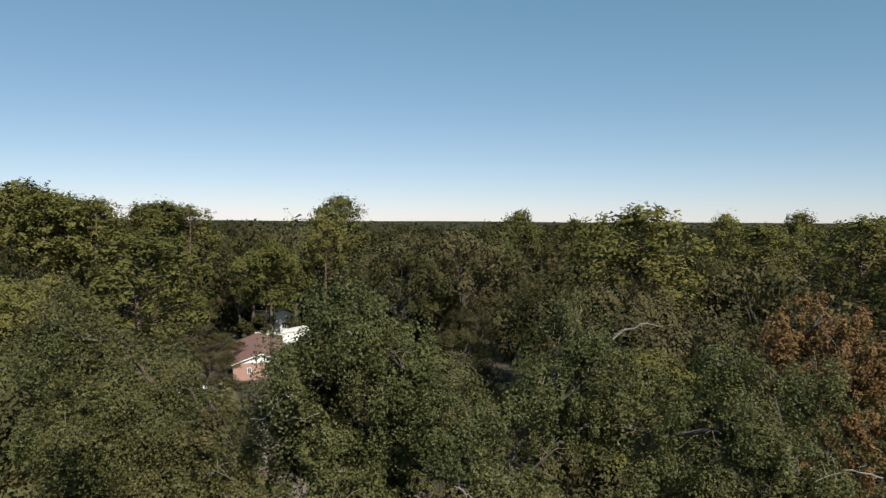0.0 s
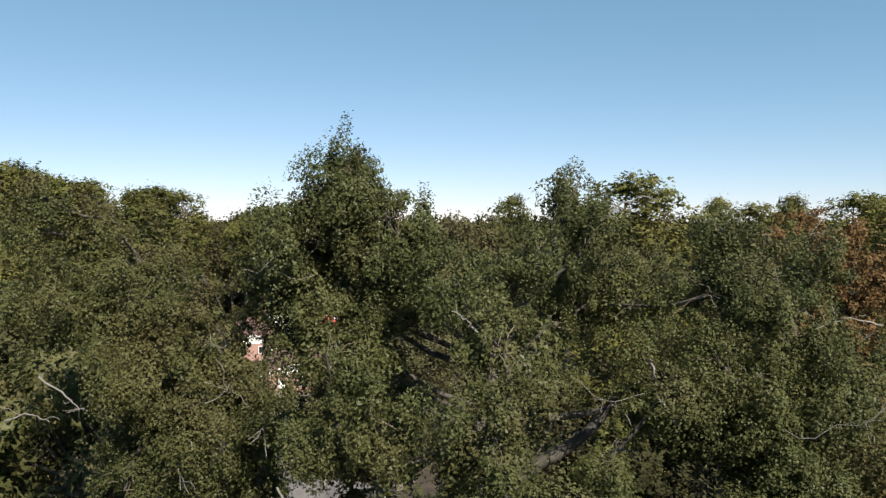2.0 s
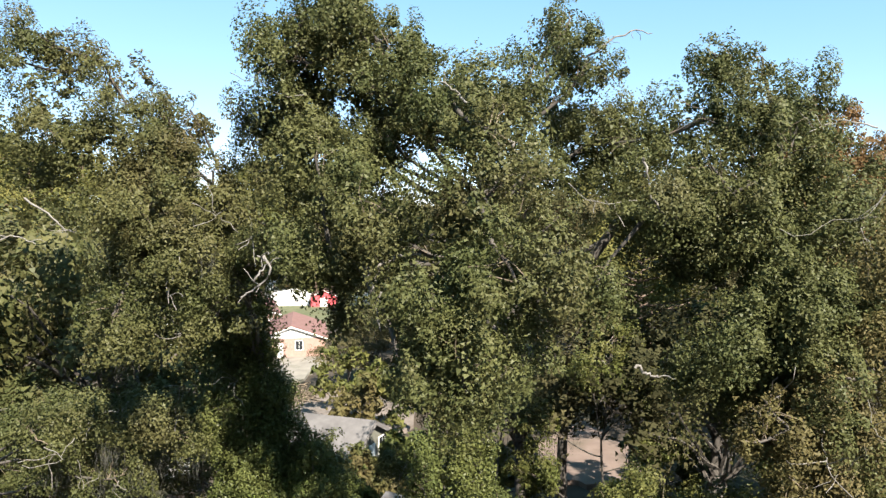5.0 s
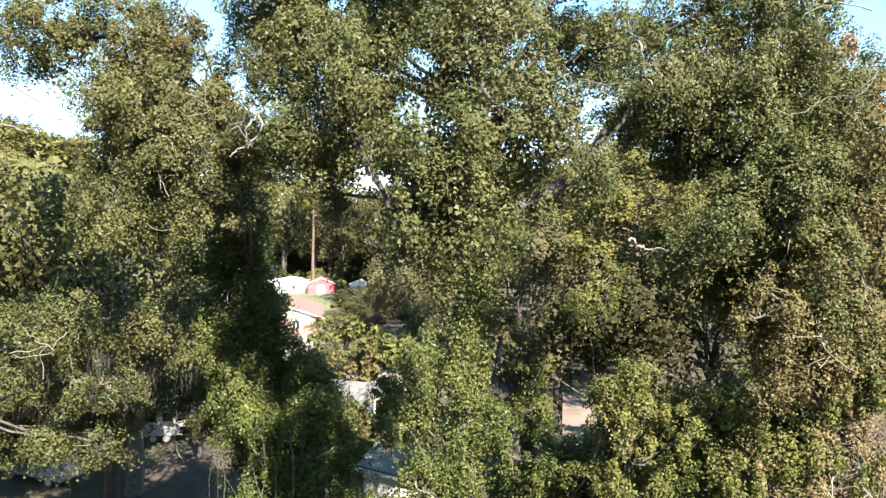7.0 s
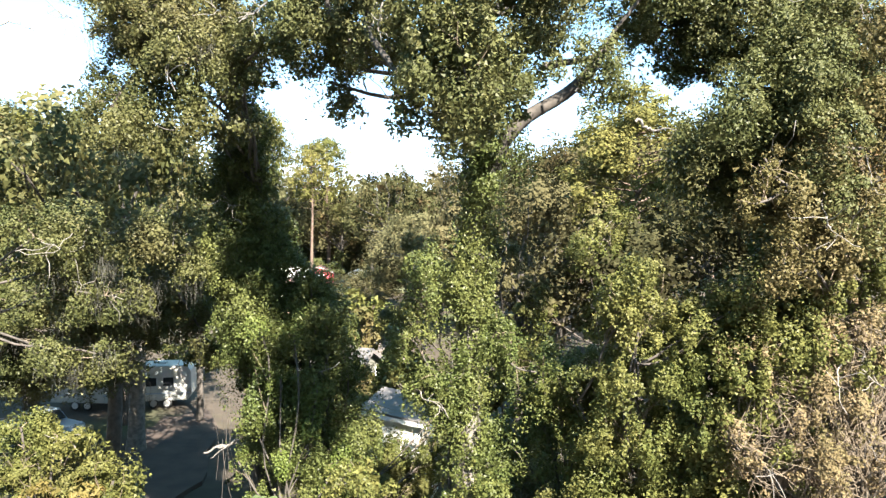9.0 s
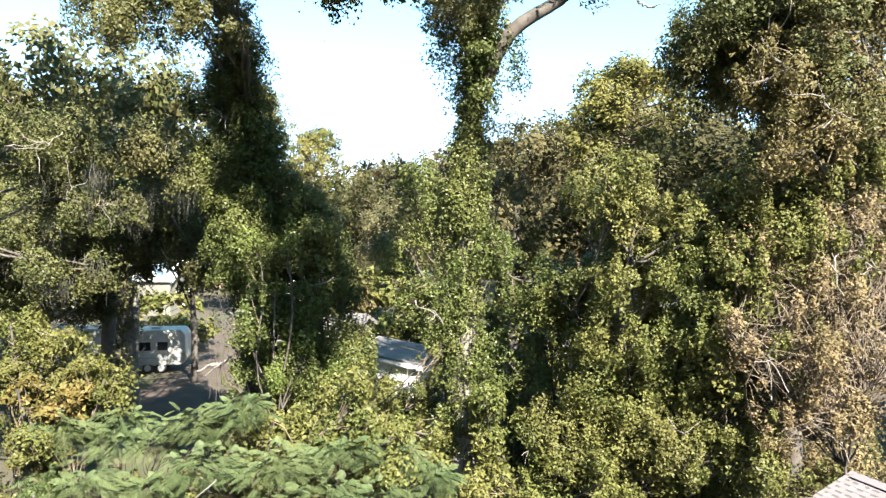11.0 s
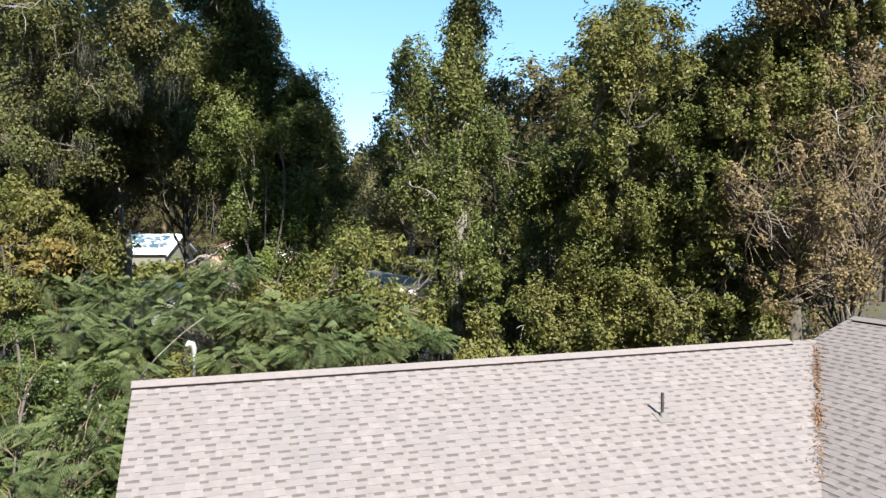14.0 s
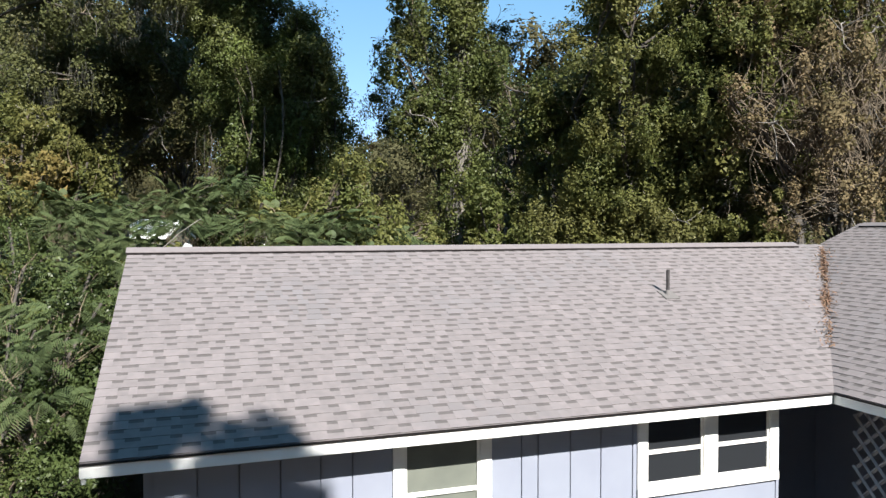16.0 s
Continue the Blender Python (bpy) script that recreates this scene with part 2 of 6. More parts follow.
def tubes(lines, sides=6):
    """Verts and quads of tapered tubes; each line is (points, radii)."""
    V, Q, base = [], [], 0
    ang = np.linspace(0, 2 * np.pi, sides, endpoint=False)
    for pts, rad in lines:
        pts = np.asarray(pts, dtype=float)
        d = np.gradient(pts, axis=0)
        d /= np.linalg.norm(d, axis=1, keepdims=True) + 1e-9
        ref = np.where(np.abs(d[:, 2:3]) > 0.9, [[1.0, 0, 0]], [[0, 0, 1.0]])
        s = np.cross(d, ref)
        s /= np.linalg.norm(s, axis=1, keepdims=True) + 1e-9
        w = np.cross(d, s)
        r = np.asarray(rad, dtype=float)[:, None, None]
        ring = pts[:, None] + r * (np.cos(ang)[None, :, None] * s[:, None] + np.sin(ang)[None, :, None] * w[:, None])
        n = len(pts)
        V.append(ring.reshape(-1, 3))
        i = np.arange(n - 1)[:, None] * sides + np.arange(sides)[None]
        j = np.arange(n - 1)[:, None] * sides + (np.arange(sides)[None] + 1) % sides
        Q.append(np.stack([i, j, j + sides, i + sides], -1).reshape(-1, 4) + base)
        base += n * sides
    return np.concatenate(V), np.concatenate(Q)


def wander(rng, a, b, n=8, sag=0.0, jitter=0.12):
    """A smoothly crooked line from a to b."""
    a, b = np.asarray(a, float), np.asarray(b, float)
    t = np.linspace(0, 1, n)[:, None]
    p = a + (b - a) * t
    p[:, 2] += sag * np.sin(np.pi * t[:, 0])
    reach = np.linalg.norm(b - a)
    for k in (1, 2, 3):
        p += np.sin(np.pi * k * t) * rng.normal(size=3) * jitter * reach / (3 * k)
    return p


def leaf_quads(rng, pos, normal, size, slim=0.55, fold=0.18):
    """One folded leaf for each place: four points, a quad bent along its middle."""
    n = len(pos)
    normal = normal / (np.linalg.norm(normal, axis=1, keepdims=True) + 1e-9)
    along = np.cross(normal, rng.normal(size=(n, 3)))
    along /= np.linalg.norm(along, axis=1, keepdims=True) + 1e-9
    across = np.cross(normal, along)
    size = np.broadcast_to(size, (n,)) * rng.uniform(0.6, 1.3, n)
    L, W = (along.T * size).T * 0.5, (across.T * size * slim).T * 0.5
    lift = (normal.T * size * fold).T
    mid = along * (size * 0.08)[:, None]
    v = np.stack([pos - L, pos + W - mid + lift, pos + L, pos - W - mid + lift], 1).reshape(-1, 3)
    return v, np.arange(4 * n, dtype=np.int32).reshape(-1, 4)


def leaf_points(rng, pos, normal, size, slim=0.55):
    """One small pointed leaf for each place: a triangle with a broad base and a tip."""
    n = len(pos)
    normal = normal / (np.linalg.norm(normal, axis=1, keepdims=True) + 1e-9)
    along = np.cross(normal, rng.normal(size=(n, 3)))
    along /= np.linalg.norm(along, axis=1, keepdims=True) + 1e-9
    across = np.cross(normal, along)
    size = np.broadcast_to(size, (n,)) * rng.uniform(0.65, 1.25, n)
    L, W = (along.T * size).T * 0.5, (across.T * size * slim).T * 0.62
    v = np.stack([pos - L * 0.8 - W, pos - L * 0.8 + W, pos + L * 1.2], 1).reshape(-1, 3)
    return v, np.arange(3 * n, dtype=np.int32).reshape(-1, 3)


def clumps_of(rng, lobes, per_area=2.4, size=(0.17, 0.46), flat=0.85, gaps=-0.45):
    """Small clumps of leaves over the shells of the large lobes of a crown (x, y, z, radius)."""
    C, R, D = [], [], []
    for x, y, z, r in lobes:
        n = max(4, int(per_area * 4 * math.pi * r * r * 0.5))
        d = rng.normal(size=(n, 3))
        d /= np.linalg.norm(d, axis=1, keepdims=True)
        rr = r * rng.uniform(0.45, 1.02, n) ** 0.8
        c = np.array([x, y, z]) + d * rr[:, None] * [1, 1, flat]
        # tufts gather into boughs, with dark hollows between them
        w = 2.6 / max(r, 0.5) ** 0.5
        hollow = np.sin(c[:, 0] * w + 1.7 * np.sin(c[:, 2] * w * 0.6)) + np.sin(c[:, 2] * w * 1.25 + 1.3 * np.sin(c[:, 1] * w + x)) + np.sin(c[:, 1] * w * 0.8 + z)
        keep = hollow + rng.normal(size=n) * 0.35 > gaps
        keep[:3] = True
        C.append(c[keep])
        R.append(rng.uniform(*size, n)[keep])
        D.append(d[keep])
    return np.concatenate(C), np.concatenate(R), np.concatenate(D)


def foliage(rng, C, R, per_area, leaf, out=0.75, up=0.30, loose=1.0, slim=0.6, stray=0.05, D=None, whole=0.5, quads=False, hang=1.0):
    """Leaves in uneven sprays: each is a stretched, ragged cloud that thins outwards, with stray leaves round it."""
    size = rng.lognormal(0.0, 0.35, len(C))
    count = np.maximum(5, (per_area * 4 * math.pi * R * R * size).astype(int))
    idx = np.repeat(np.arange(len(C)), count)
    n = len(idx)
    axes = rng.uniform(0.5, 1.45, (len(C), 3)) * np.clip(size, 0.7, 1.5)[:, None]
    tip = rng.normal(size=(len(C), 3)) * 0.55
    d = rng.normal(size=(n, 3))
    d /= np.linalg.norm(d, axis=1, keepdims=True)
    rr = R[idx] * rng.uniform(0.03, 1.0, n) ** 0.36
    rr = np.where(rng.random(n) < stray, rr * rng.uniform(1.05, 1.35, n), rr)
    axes[:, 2] *= hang
    p = d * rr[:, None] * axes[idx]
    p = p + tip[idx] * (p * tip[idx]).sum(1)[:, None] * 0.5
    p[:, 2] -= 0.35 * (p[:, 0] ** 2 + p[:, 1] ** 2) / (R[idx] + 0.05)
    nrm = p / (np.linalg.norm(p, axis=1, keepdims=True) + 1e-9) * out + np.array([0, 0, up]) + rng.normal(size=p.shape) * loose * 0.6
    if D is not None:
        nrm += D[idx] * whole
    if quads:
        return leaf_quads(rng, C[idx] + p, nrm, leaf, slim)
    return leaf_points(rng, C[idx] + p, nrm, leaf, slim)


def broad_tree(name, label, seed, base, height, lobes, mat, leaf=0.14, per_area=170, girth=0.42, dead=4, lean=(0, 0), clump=2.4, group="oaks round the house", moss=0, category="tree", twiggy=1.0, bark=None, spread=1.0, lowest=0.3, inner=False, spray=(0.17, 0.46), hang=1.0):
    """A broad-leaved tree: flared trunk, crooked limbs to the lobes of its crown, twigs to the clumps, leaves, some dead bleached branches."""
    rng = np.random.default_rng(seed)
    bark = bark or BARK
    bx, by = base
    tree = tagged(new(name), label, category, group)
    tree.location = (bx, by, 0)
    L = [(x - bx, y - by, z, r * spread) for x, y, z, r in lobes]
    fork = np.array([lean[0], lean[1], height])
    line = wander(rng, (0, 0, -0.1), fork, 13, jitter=0.06)
    rad = np.linspace(girth, girth * 0.3, 13)
    rad[0] *= 1.6
    rad[1] *= 1.12
    TRUNKS[seed] = (line + [bx, by, 0], rad)
    v, q = tubes([(line, rad)], 10)
    child("trunk", mesh_of("trunk", v, q, bark, smooth=True), tree)
    twigs = []
    C, R, D = clumps_of(rng, L, clump, spray)
    for x, y, z, r in L:
        e = np.array([x, y, z])
        want = np.clip((z - 0.55 * math.hypot(x, y)) / height, lowest, 1.0)
        s = line[int(12 * want)]
        if np.linalg.norm(e - s) > 6.0:
            nearer = [np.array(o[:3]) for o in L if math.hypot(o[0], o[1]) < math.hypot(x, y) - 0.4]
            if nearer:
                s = min(nearer, key=lambda o: np.linalg.norm(o - e))
        far = np.linalg.norm(e - s)
        p = wander(rng, s, e, 9, sag=-0.07 * far, jitter=0.10)
        thick = min(girth * 0.25, 0.03 + 0.015 * far) * rng.uniform(0.8, 1.2)
        v, q = tubes([(p, np.linspace(thick, 0.03, 9))], 6)
        child("limb", mesh_of("limb", v, q, BARK, smooth=True), tree)
        near = np.argsort(np.linalg.norm(C - e, axis=1))[: int((5 + 5 * r) * twiggy)]
        for k in near:
            twigs.append((wander(rng, p[rng.integers(5, 9)], C[k] + rng.normal(size=3) * 0.12, 5, jitter=0.2), np.linspace(0.015, 0.005, 5)))
    if twigs:
        v, q = tubes(twigs, 3)
        child("brushwood", mesh_of("brushwood", v, q, TWIG), tree, kind="stuff")
    for k in range(dead):
        x, y, z, r = L[rng.integers(0, len(L))]
        d = rng.normal(size=3) * [1, 1, 0.6]
        d[1], d[2] = -abs(d[1]), -0.4 * abs(d[2])
        d /= np.linalg.norm(d)
        a = np.array([x, y, z]) + d * r * 0.45
        e = np.array([x, y, z]) + d * r * rng.uniform(1.05, 1.4) + rng.normal(size=3) * 0.35
        p = wander(rng, a, e, 8, jitter=0.16)
        w = rng.uniform(0.010, 0.022)
        ls = [(p, np.linspace(w, w * 0.45, 8))]
        for j in range(4):
            ls.append((wander(rng, p[3 + j], p[3 + j] + rng.normal(size=3) * 0.45, 6, jitter=0.2), np.linspace(w * 0.5, 0.01, 6)))
        v, q = tubes(ls, 6)
        child("dead_branch", mesh_of("dead_branch", v, q, PALE_BARK, smooth=True), tree, "bleached bare branch")
    v, q = foliage(rng, C, R, per_area, leaf, D=D, hang=hang)
    if inner:
        # the shaded inside of the crown: coarser, closed leafage behind the outer tufts
        C2, R2, D2 = clumps_of(rng, [(x * 0.94, y + 0.8, z - 0.25, r * 0.8) for x, y, z, r in L], clump * 0.42, (0.25, 0.42), gaps=-9)
        v2, q2 = foliage(rng, C2, R2, per_area * 0.34, leaf * 1.55, stray=0.0, D=D2)
        v, q = np.concatenate([v, v2]), np.concatenate([q, q2 + len(v)])
    child("crown", mesh_of("crown", v, q, mat), tree)
    if moss:
        low = C[np.argsort(C[:, 2])[: len(C) * 2 // 3]]
        pick = low[rng.choice(len(low), moss)] - [0, 0, 0.2]
        child("spanish_moss", mesh_of("spanish_moss", *moss_strands(rng, pick), MOSS), tree, "grey spanish moss hanging in strands", "stuff")
    return tree


TRUNKS = {}


def moss_strands(rng, places, strands=54, length=(0.35, 0.95)):
    """Soft hanging beards of fine wavering strips below each place."""
    V, Q, base = [], [], 0
    for p in places:
        long = rng.uniform(*length)
        for k in range(strands):
            c = p + rng.normal(size=3) * [0.22, 0.22, 0.22]
            ln = long * rng.uniform(0.3, 1.0)
            w = rng.uniform(0.003, 0.008)
            th = rng.uniform(0, np.pi)
            side = np.array([math.cos(th) * w, math.sin(th) * w, 0])
            for i in range(5):
                thin = 1.0 - 0.2 * i
                V += [c + side * thin, c - side * thin]
                if i < 4:
                    Q.append((base, base + 1, base + 3, base + 2))
                base += 2
                c = c + [rng.normal() * 0.035, rng.normal() * 0.035, -ln * 0.25]
    return np.array(V), np.array(Q)


# ---- ground ----
def ground_sheet():
    n = 90
    s = np.linspace(-1, 1, n)
    g = np.sign(s) * (np.abs(s) ** 3.2) * 4500
    X, Y = np.meshgrid(g, g)
    Z = 0.25 * np.sin(X * 0.11 + 1) * np.cos(Y * 0.07) * np.clip((np.hypot(X, Y - 12) - 18) / 30, 0, 1) - 0.15 * np.clip(np.hypot(X, Y) / 30, 0, 1)
    v = np.stack([X, Y, Z], -1).reshape(-1, 3)
    i = (np.arange(n - 1)[:, None] * n + np.arange(n - 1)[None]).ravel()
    return mesh_of("ground", v, np.stack([i, i + 1, i + n + 1, i + n], -1), LITTER, smooth=True)


tagged(new("ground", ground_sheet()), "brown leaf litter and sparse grass under the trees", "ground", kind="structure")


def patch(name, label, mat, cx, cy, rx, ry, seed, z=0.12, turn=0.0):
    """A flat area of the ground with an uneven edge, a few centimetres proud of it."""
    rng = np.random.default_rng(seed)
    n = 40
    a = np.linspace(0, 2 * np.pi, n, endpoint=False)
    r = 1 + 0.13 * np.sin(3 * a + seed) + 0.07 * np.sin(7 * a) + rng.normal(size=n) * 0.03
    x, y = r * rx * np.cos(a), r * ry * np.sin(a)
    c, s = math.cos(turn), math.sin(turn)
    bm = prism([(cx + c * p - s * q, cy + s * p + c * q) for p, q in zip(x, y)], 2, z - 0.6, z)
    me = bpy.data.meshes.new(name)
    bm.to_mesh(me)
    bm.free()
    me.materials.append(mat)
    return tagged(new(name, me), label, "ground", kind="structure")


patch("dirt_clearing", "bare reddish sandy dirt clearing among the trees", DIRT, 12.0, 55.5, 3.8, 7.5, 3, 0.12, -0.12)
patch("sandy_drive", "brown dirt drive beside the parked vehicles, tree shade put into its colour", DRIVE, -15.0, 41.0, 2.6, 8.0, 5, 0.10, 0.25)
patch("lawn", "sunlit dry lawn behind the red-roofed house", LAWN, -18.0, 150.0, 22.0, 26.0, 8, 0.2)
patch("bare_yard", "pale dry yard behind the grey roof", PALE_YARD, -19.0, 88.0, 5.0, 10.0, 12, 0.15)
patch("grass_patch", "sunlit yellow-green grass beside the drive", LAWN, -15.8, 33.0, 2.6, 2.4, 15, 0.09)
patch("lawn_near", "pale dry grass beside the shed roof", DRY_GRASS, -9.0, 68.0, 7.0, 9.0, 9, 0.15)

# ---- the house ----
RUN, EAVE, RIDGE = 4.434, 2.779, 4.547
PITCH = (RIDGE - EAVE) / RUN
U0, UW = 0.06, 8.745
U1 = UW + RUN
WING_HALF = 5.435
WING_RIDGE = EAVE + WING_HALF * PITCH
HOUSE = Matrix.Translation((-4.332, 10.957, 0)) @ Matrix.Rotation(math.radians(16.78), 4, "Z")
house = tagged(new("house"), "single-storey house with mauve-grey shingle roof and pale blue siding", "house")
house.matrix_world = HOUSE
COS = 1 / math.sqrt(1 + PITCH * PITCH)
SLOPE = RUN / COS


def slope_sheet(name, corners, thick, mat, parent, label=""):
    """A sheet of roof deck: its top face through the corners, its thickness downwards."""
    bm = bmesh.new()
    top = [bm.verts.new((c[0], c[1], c[2] - 0.004)) for c in corners]
    low = [bm.verts.new((c[0], c[1], c[2] - thick)) for c in corners]
    n = len(corners)
    bm.faces.new(top), bm.faces.new(low[::-1])
    for i in range(n):
        bm.faces.new((top[i], low[i], low[(i + 1) % n], top[(i + 1) % n]))
    bmesh.ops.recalc_face_normals(bm, faces=bm.faces[:])
    return part(name, bm, mat, parent, label)


WX = UW + WING_HALF
WEND = -16.0
roof = slope_sheet("roof", [(U0, -RUN, EAVE), (UW, -RUN, EAVE), (U1, 0, RIDGE), (U0, 0, RIDGE)], 0.05, SHINGLE, house, "mauve-grey asphalt shingle roof slope")
rear_roof = slope_sheet("rear_roof", [(U0, 0, RIDGE), (U1, 0, RIDGE), (U1, RUN, EAVE), (U0, RUN, EAVE)], 0.05, SHINGLE, house)
wing_roof = slope_sheet("wing_roof", [(UW, -RUN, EAVE), (UW, WEND, EAVE), (WX, WEND, WING_RIDGE), (WX, 0.0, WING_RIDGE), (UW + RUN, 0.0, RIDGE)], 0.05, SHINGLE, house, "shingle slope of the wing meeting in a valley")
slope_sheet("wing_far_roof", [(WX, WEND, WING_RIDGE), (WX + WING_HALF, WEND, EAVE), (WX + WING_HALF, 0.0, EAVE), (WX, 0.0, WING_RIDGE)], 0.05, SHINGLE, house)
part("wing_gable", prism([(UW + 0.5, EAVE - 0.1), (WX + WING_HALF - 0.5, EAVE - 0.1), (WX, WING_RIDGE - 0.12)], 1, -0.15, -0.05), SIDING, house)

OVER = 0.43
# walls: siding boards between grooves
part("wall_core", box(0.55, -RUN + OVER + 0.03, 0.0, 8.29, RUN - OVER, EAVE - 0.08), SIDING, house)
part("porch_back_wall", box(8.29, -RUN + 1.9, 0.0, UW + 1.7, RUN - OVER, EAVE - 0.08), SIDING, house)
part("porch_wall", box(UW + 1.7, WEND + 0.5, 0.0, WX + WING_HALF - OVER, -0.06, EAVE - 0.08), SIDING, house)
part("soffit", box(U0 + 0.1, -RUN + 0.03, EAVE - 0.135, UW + 0.30, -RUN + OVER + 0.02, EAVE - 0.115), WHITE_PAINT, house)
part("fascia", box(U0, -RUN - 0.02, EAVE - 0.145, UW - 0.03, -RUN + 0.03, EAVE - 0.021, 0.006), WHITE_PAINT, house, "white painted fascia board")
part("wing_fascia", box(UW - 0.02, WEND, EAVE - 0.145, UW + 0.03, -RUN + 0.03, EAVE - 0.021, 0.006), WHITE_PAINT, house)
part("drip_edge", box(U0, -RUN - 0.042, EAVE - 0.022, UW, -RUN + 0.02, EAVE - 0.009, 0.003), VENT_DARK, house, "dark metal drip edge")
part("wing_drip_edge", box(UW - 0.042, WEND, EAVE - 0.022, UW + 0.02, -RUN, EAVE - 0.009, 0.003), VENT_DARK, house)
for s, nm in ((-1, "rake_board"), (1, "rake_board")):
    bm = prism([(0, RIDGE - 0.05), (s * RUN, EAVE - 0.05), (s * RUN, EAVE - 0.20), (0, RIDGE - 0.22)], 0, U0 + 0.012, U0 + 0.05)
    part(nm, bm, WHITE_PAINT, house)
gable = prism([(-RUN + OVER, EAVE - 0.2), (RUN - OVER, EAVE - 0.2), (0, RIDGE - 0.15)], 0, 0.56, 0.66)
part("gable", gable, SIDING, house)
WINDOWS = [(3.07, 4.18, 1.25, 2.60, 1), (6.14, 8.24, 1.66, 2.60, 2)]
GROOVES = (0.64, 1.05, 1.45, 1.86, 2.27, 2.61, 3.07, 4.18, 4.58, 4.79, 5.21, 5.62, 6.06, 8.24, 8.30)
for x, x1 in zip(GROOVES, GROOVES[1:]):
    pieces = [(x, x1, 0.15, EAVE - 0.137)]
    for a, b, z0, z1, _ in WINDOWS:
        cut = []
        for p, q, lo, hi in pieces:
            if q <= a or p >= b:
                cut.append((p, q, lo, hi))
                continue
            if p < a - 0.02:
                cut.append((p, a, lo, hi))
            if q > b + 0.02:
                cut.append((b, q, lo, hi))
            cut.append((max(p, a), min(q, b), lo, z0))
        pieces = cut
    for p, q, lo, hi in pieces:
        if q - p > 0.03:
            part("siding_board", box(p + 0.006, -RUN + OVER, lo, q - 0.006, -RUN + OVER + 0.028, hi, 0.003), SIDING, house)


def house_window(u0, u1, z0, z1, n):
    w = tagged(child("window", None, house), "white framed double-hung window")
    y = -RUN + OVER
    for nm, b in (("jamb", (u0 - 0.02, y - 0.03, z0, u0 + 0.11, y + 0.05, z1)), ("jamb", (u1 - 0.12, y - 0.03, z0, u1 + 0.02, y + 0.05, z1)), ("head", (u0 - 0.02, y - 0.032, z1 - 0.02, u1 + 0.02, y + 0.05, z1 + 0.04)), ("sill", (u0 - 0.022, y - 0.045, z0 - 0.08, u1 + 0.022, y + 0.04, z0 + 0.03))):
        part(nm, box(*b, 0.006), WHITE_PAINT, w)
    inner = (u1 - 0.12) - (u0 + 0.11)
    one = (inner - 0.2 * (n - 1)) / n
    for i in range(n):
        a = u0 + 0.11 + i * (one + 0.2)
        if i:
            part("mullion", box(a - 0.2, y - 0.028, z0, a, y + 0.05, z1, 0.006), WHITE_PAINT, w)
        mid = z1 - 0.48 if n == 2 else z1 - 0.65
        part("meeting_rail", box(a, y - 0.012, mid - 0.025, a + one, y + 0.03, mid + 0.025, 0.004), WHITE_PAINT, w)
        part("sash_rail", box(a, y - 0.01, z0 + 0.03, a + one, y + 0.03, z0 + 0.09, 0.004), WHITE_PAINT, w)
        for p in (a, a + one - 0.03):
            part("stile", box(p, y - 0.008, z0 + 0.03, p + 0.03, y + 0.03, z1, 0.003), WHITE_PAINT, w)
        part("pane", box(a + 0.03, y + 0.012, z0 + 0.09, a + one - 0.03, y + 0.018, z1 - 0.02), GLASS if n == 2 else BLIND, w, "dark window glass" if n == 2 else "glass with a pale green blind behind")


for row in WINDOWS:
    house_window(*row)

# lattice screen below the wing's eave
lattice = child("lattice_screen", None, house, "dark crossed lattice screen under the eave")
for i in range(31):
    for s in (-1, 1):
        y0 = -RUN - 0.06 - i * 0.22 + (2.4 if s > 0 else 0.0)
        top = EAVE - 0.23
        a, c = Vector((UW + 0.30 + 0.012 * s, y0, 0.05)), Vector((UW + 0.30 + 0.012 * s, y0 - s * (top - 0.05), top))
        for p, q in ((a, c), (c, a)):
            if p.y > -RUN - 0.05 and q.y < p.y:
                k = (p.y + RUN + 0.05) / (p.y - q.y)
                p.z, p.y = p.z + (q.z - p.z) * k, -RUN - 0.05
        if min(a.y, c.y) < -RUN - 0.1 and abs(a.y - c.y) > 0.1:
            v, q = tubes([([a, (a + c) / 2, c], [0.024] * 3)], 4)
            child("slat", mesh_of("slat", v, q, LATTICE), lattice)

# ridge vents
def ridge_vent(nm, p, q, axis):
    """A ridge vent: a dark louvred slot along both sides, capped with shingles."""
    cap = 0.15
    o, z = (0.0, RIDGE) if axis == 0 else (WX, WING_RIDGE)
    low = z - cap * PITCH
    bm = prism([(o - cap, low + 0.034), (o, z + 0.038), (o + cap, low + 0.034), (o + cap, low + 0.044), (o, z + 0.052), (o - cap, low + 0.044)], axis, p, q)
    slot = prism([(o - cap - 0.004, low - 0.008), (o, z + 0.004), (o + cap + 0.004, low - 0.008), (o + cap + 0.002, low + 0.032), (o, z + 0.036), (o - cap - 0.002, low + 0.032)], axis, p + 0.01, q - 0.01)
    v = part(nm, bm, SHINGLE, house, "shingle-capped ridge vent")
    part("slot", slot, VENT_DARK, v, "dark vent slot")


ridge_vent("ridge_vent", U0 - 0.02, 12.44, 0)
ridge_vent("wing_ridge_vent", WEND, -0.1, 1)

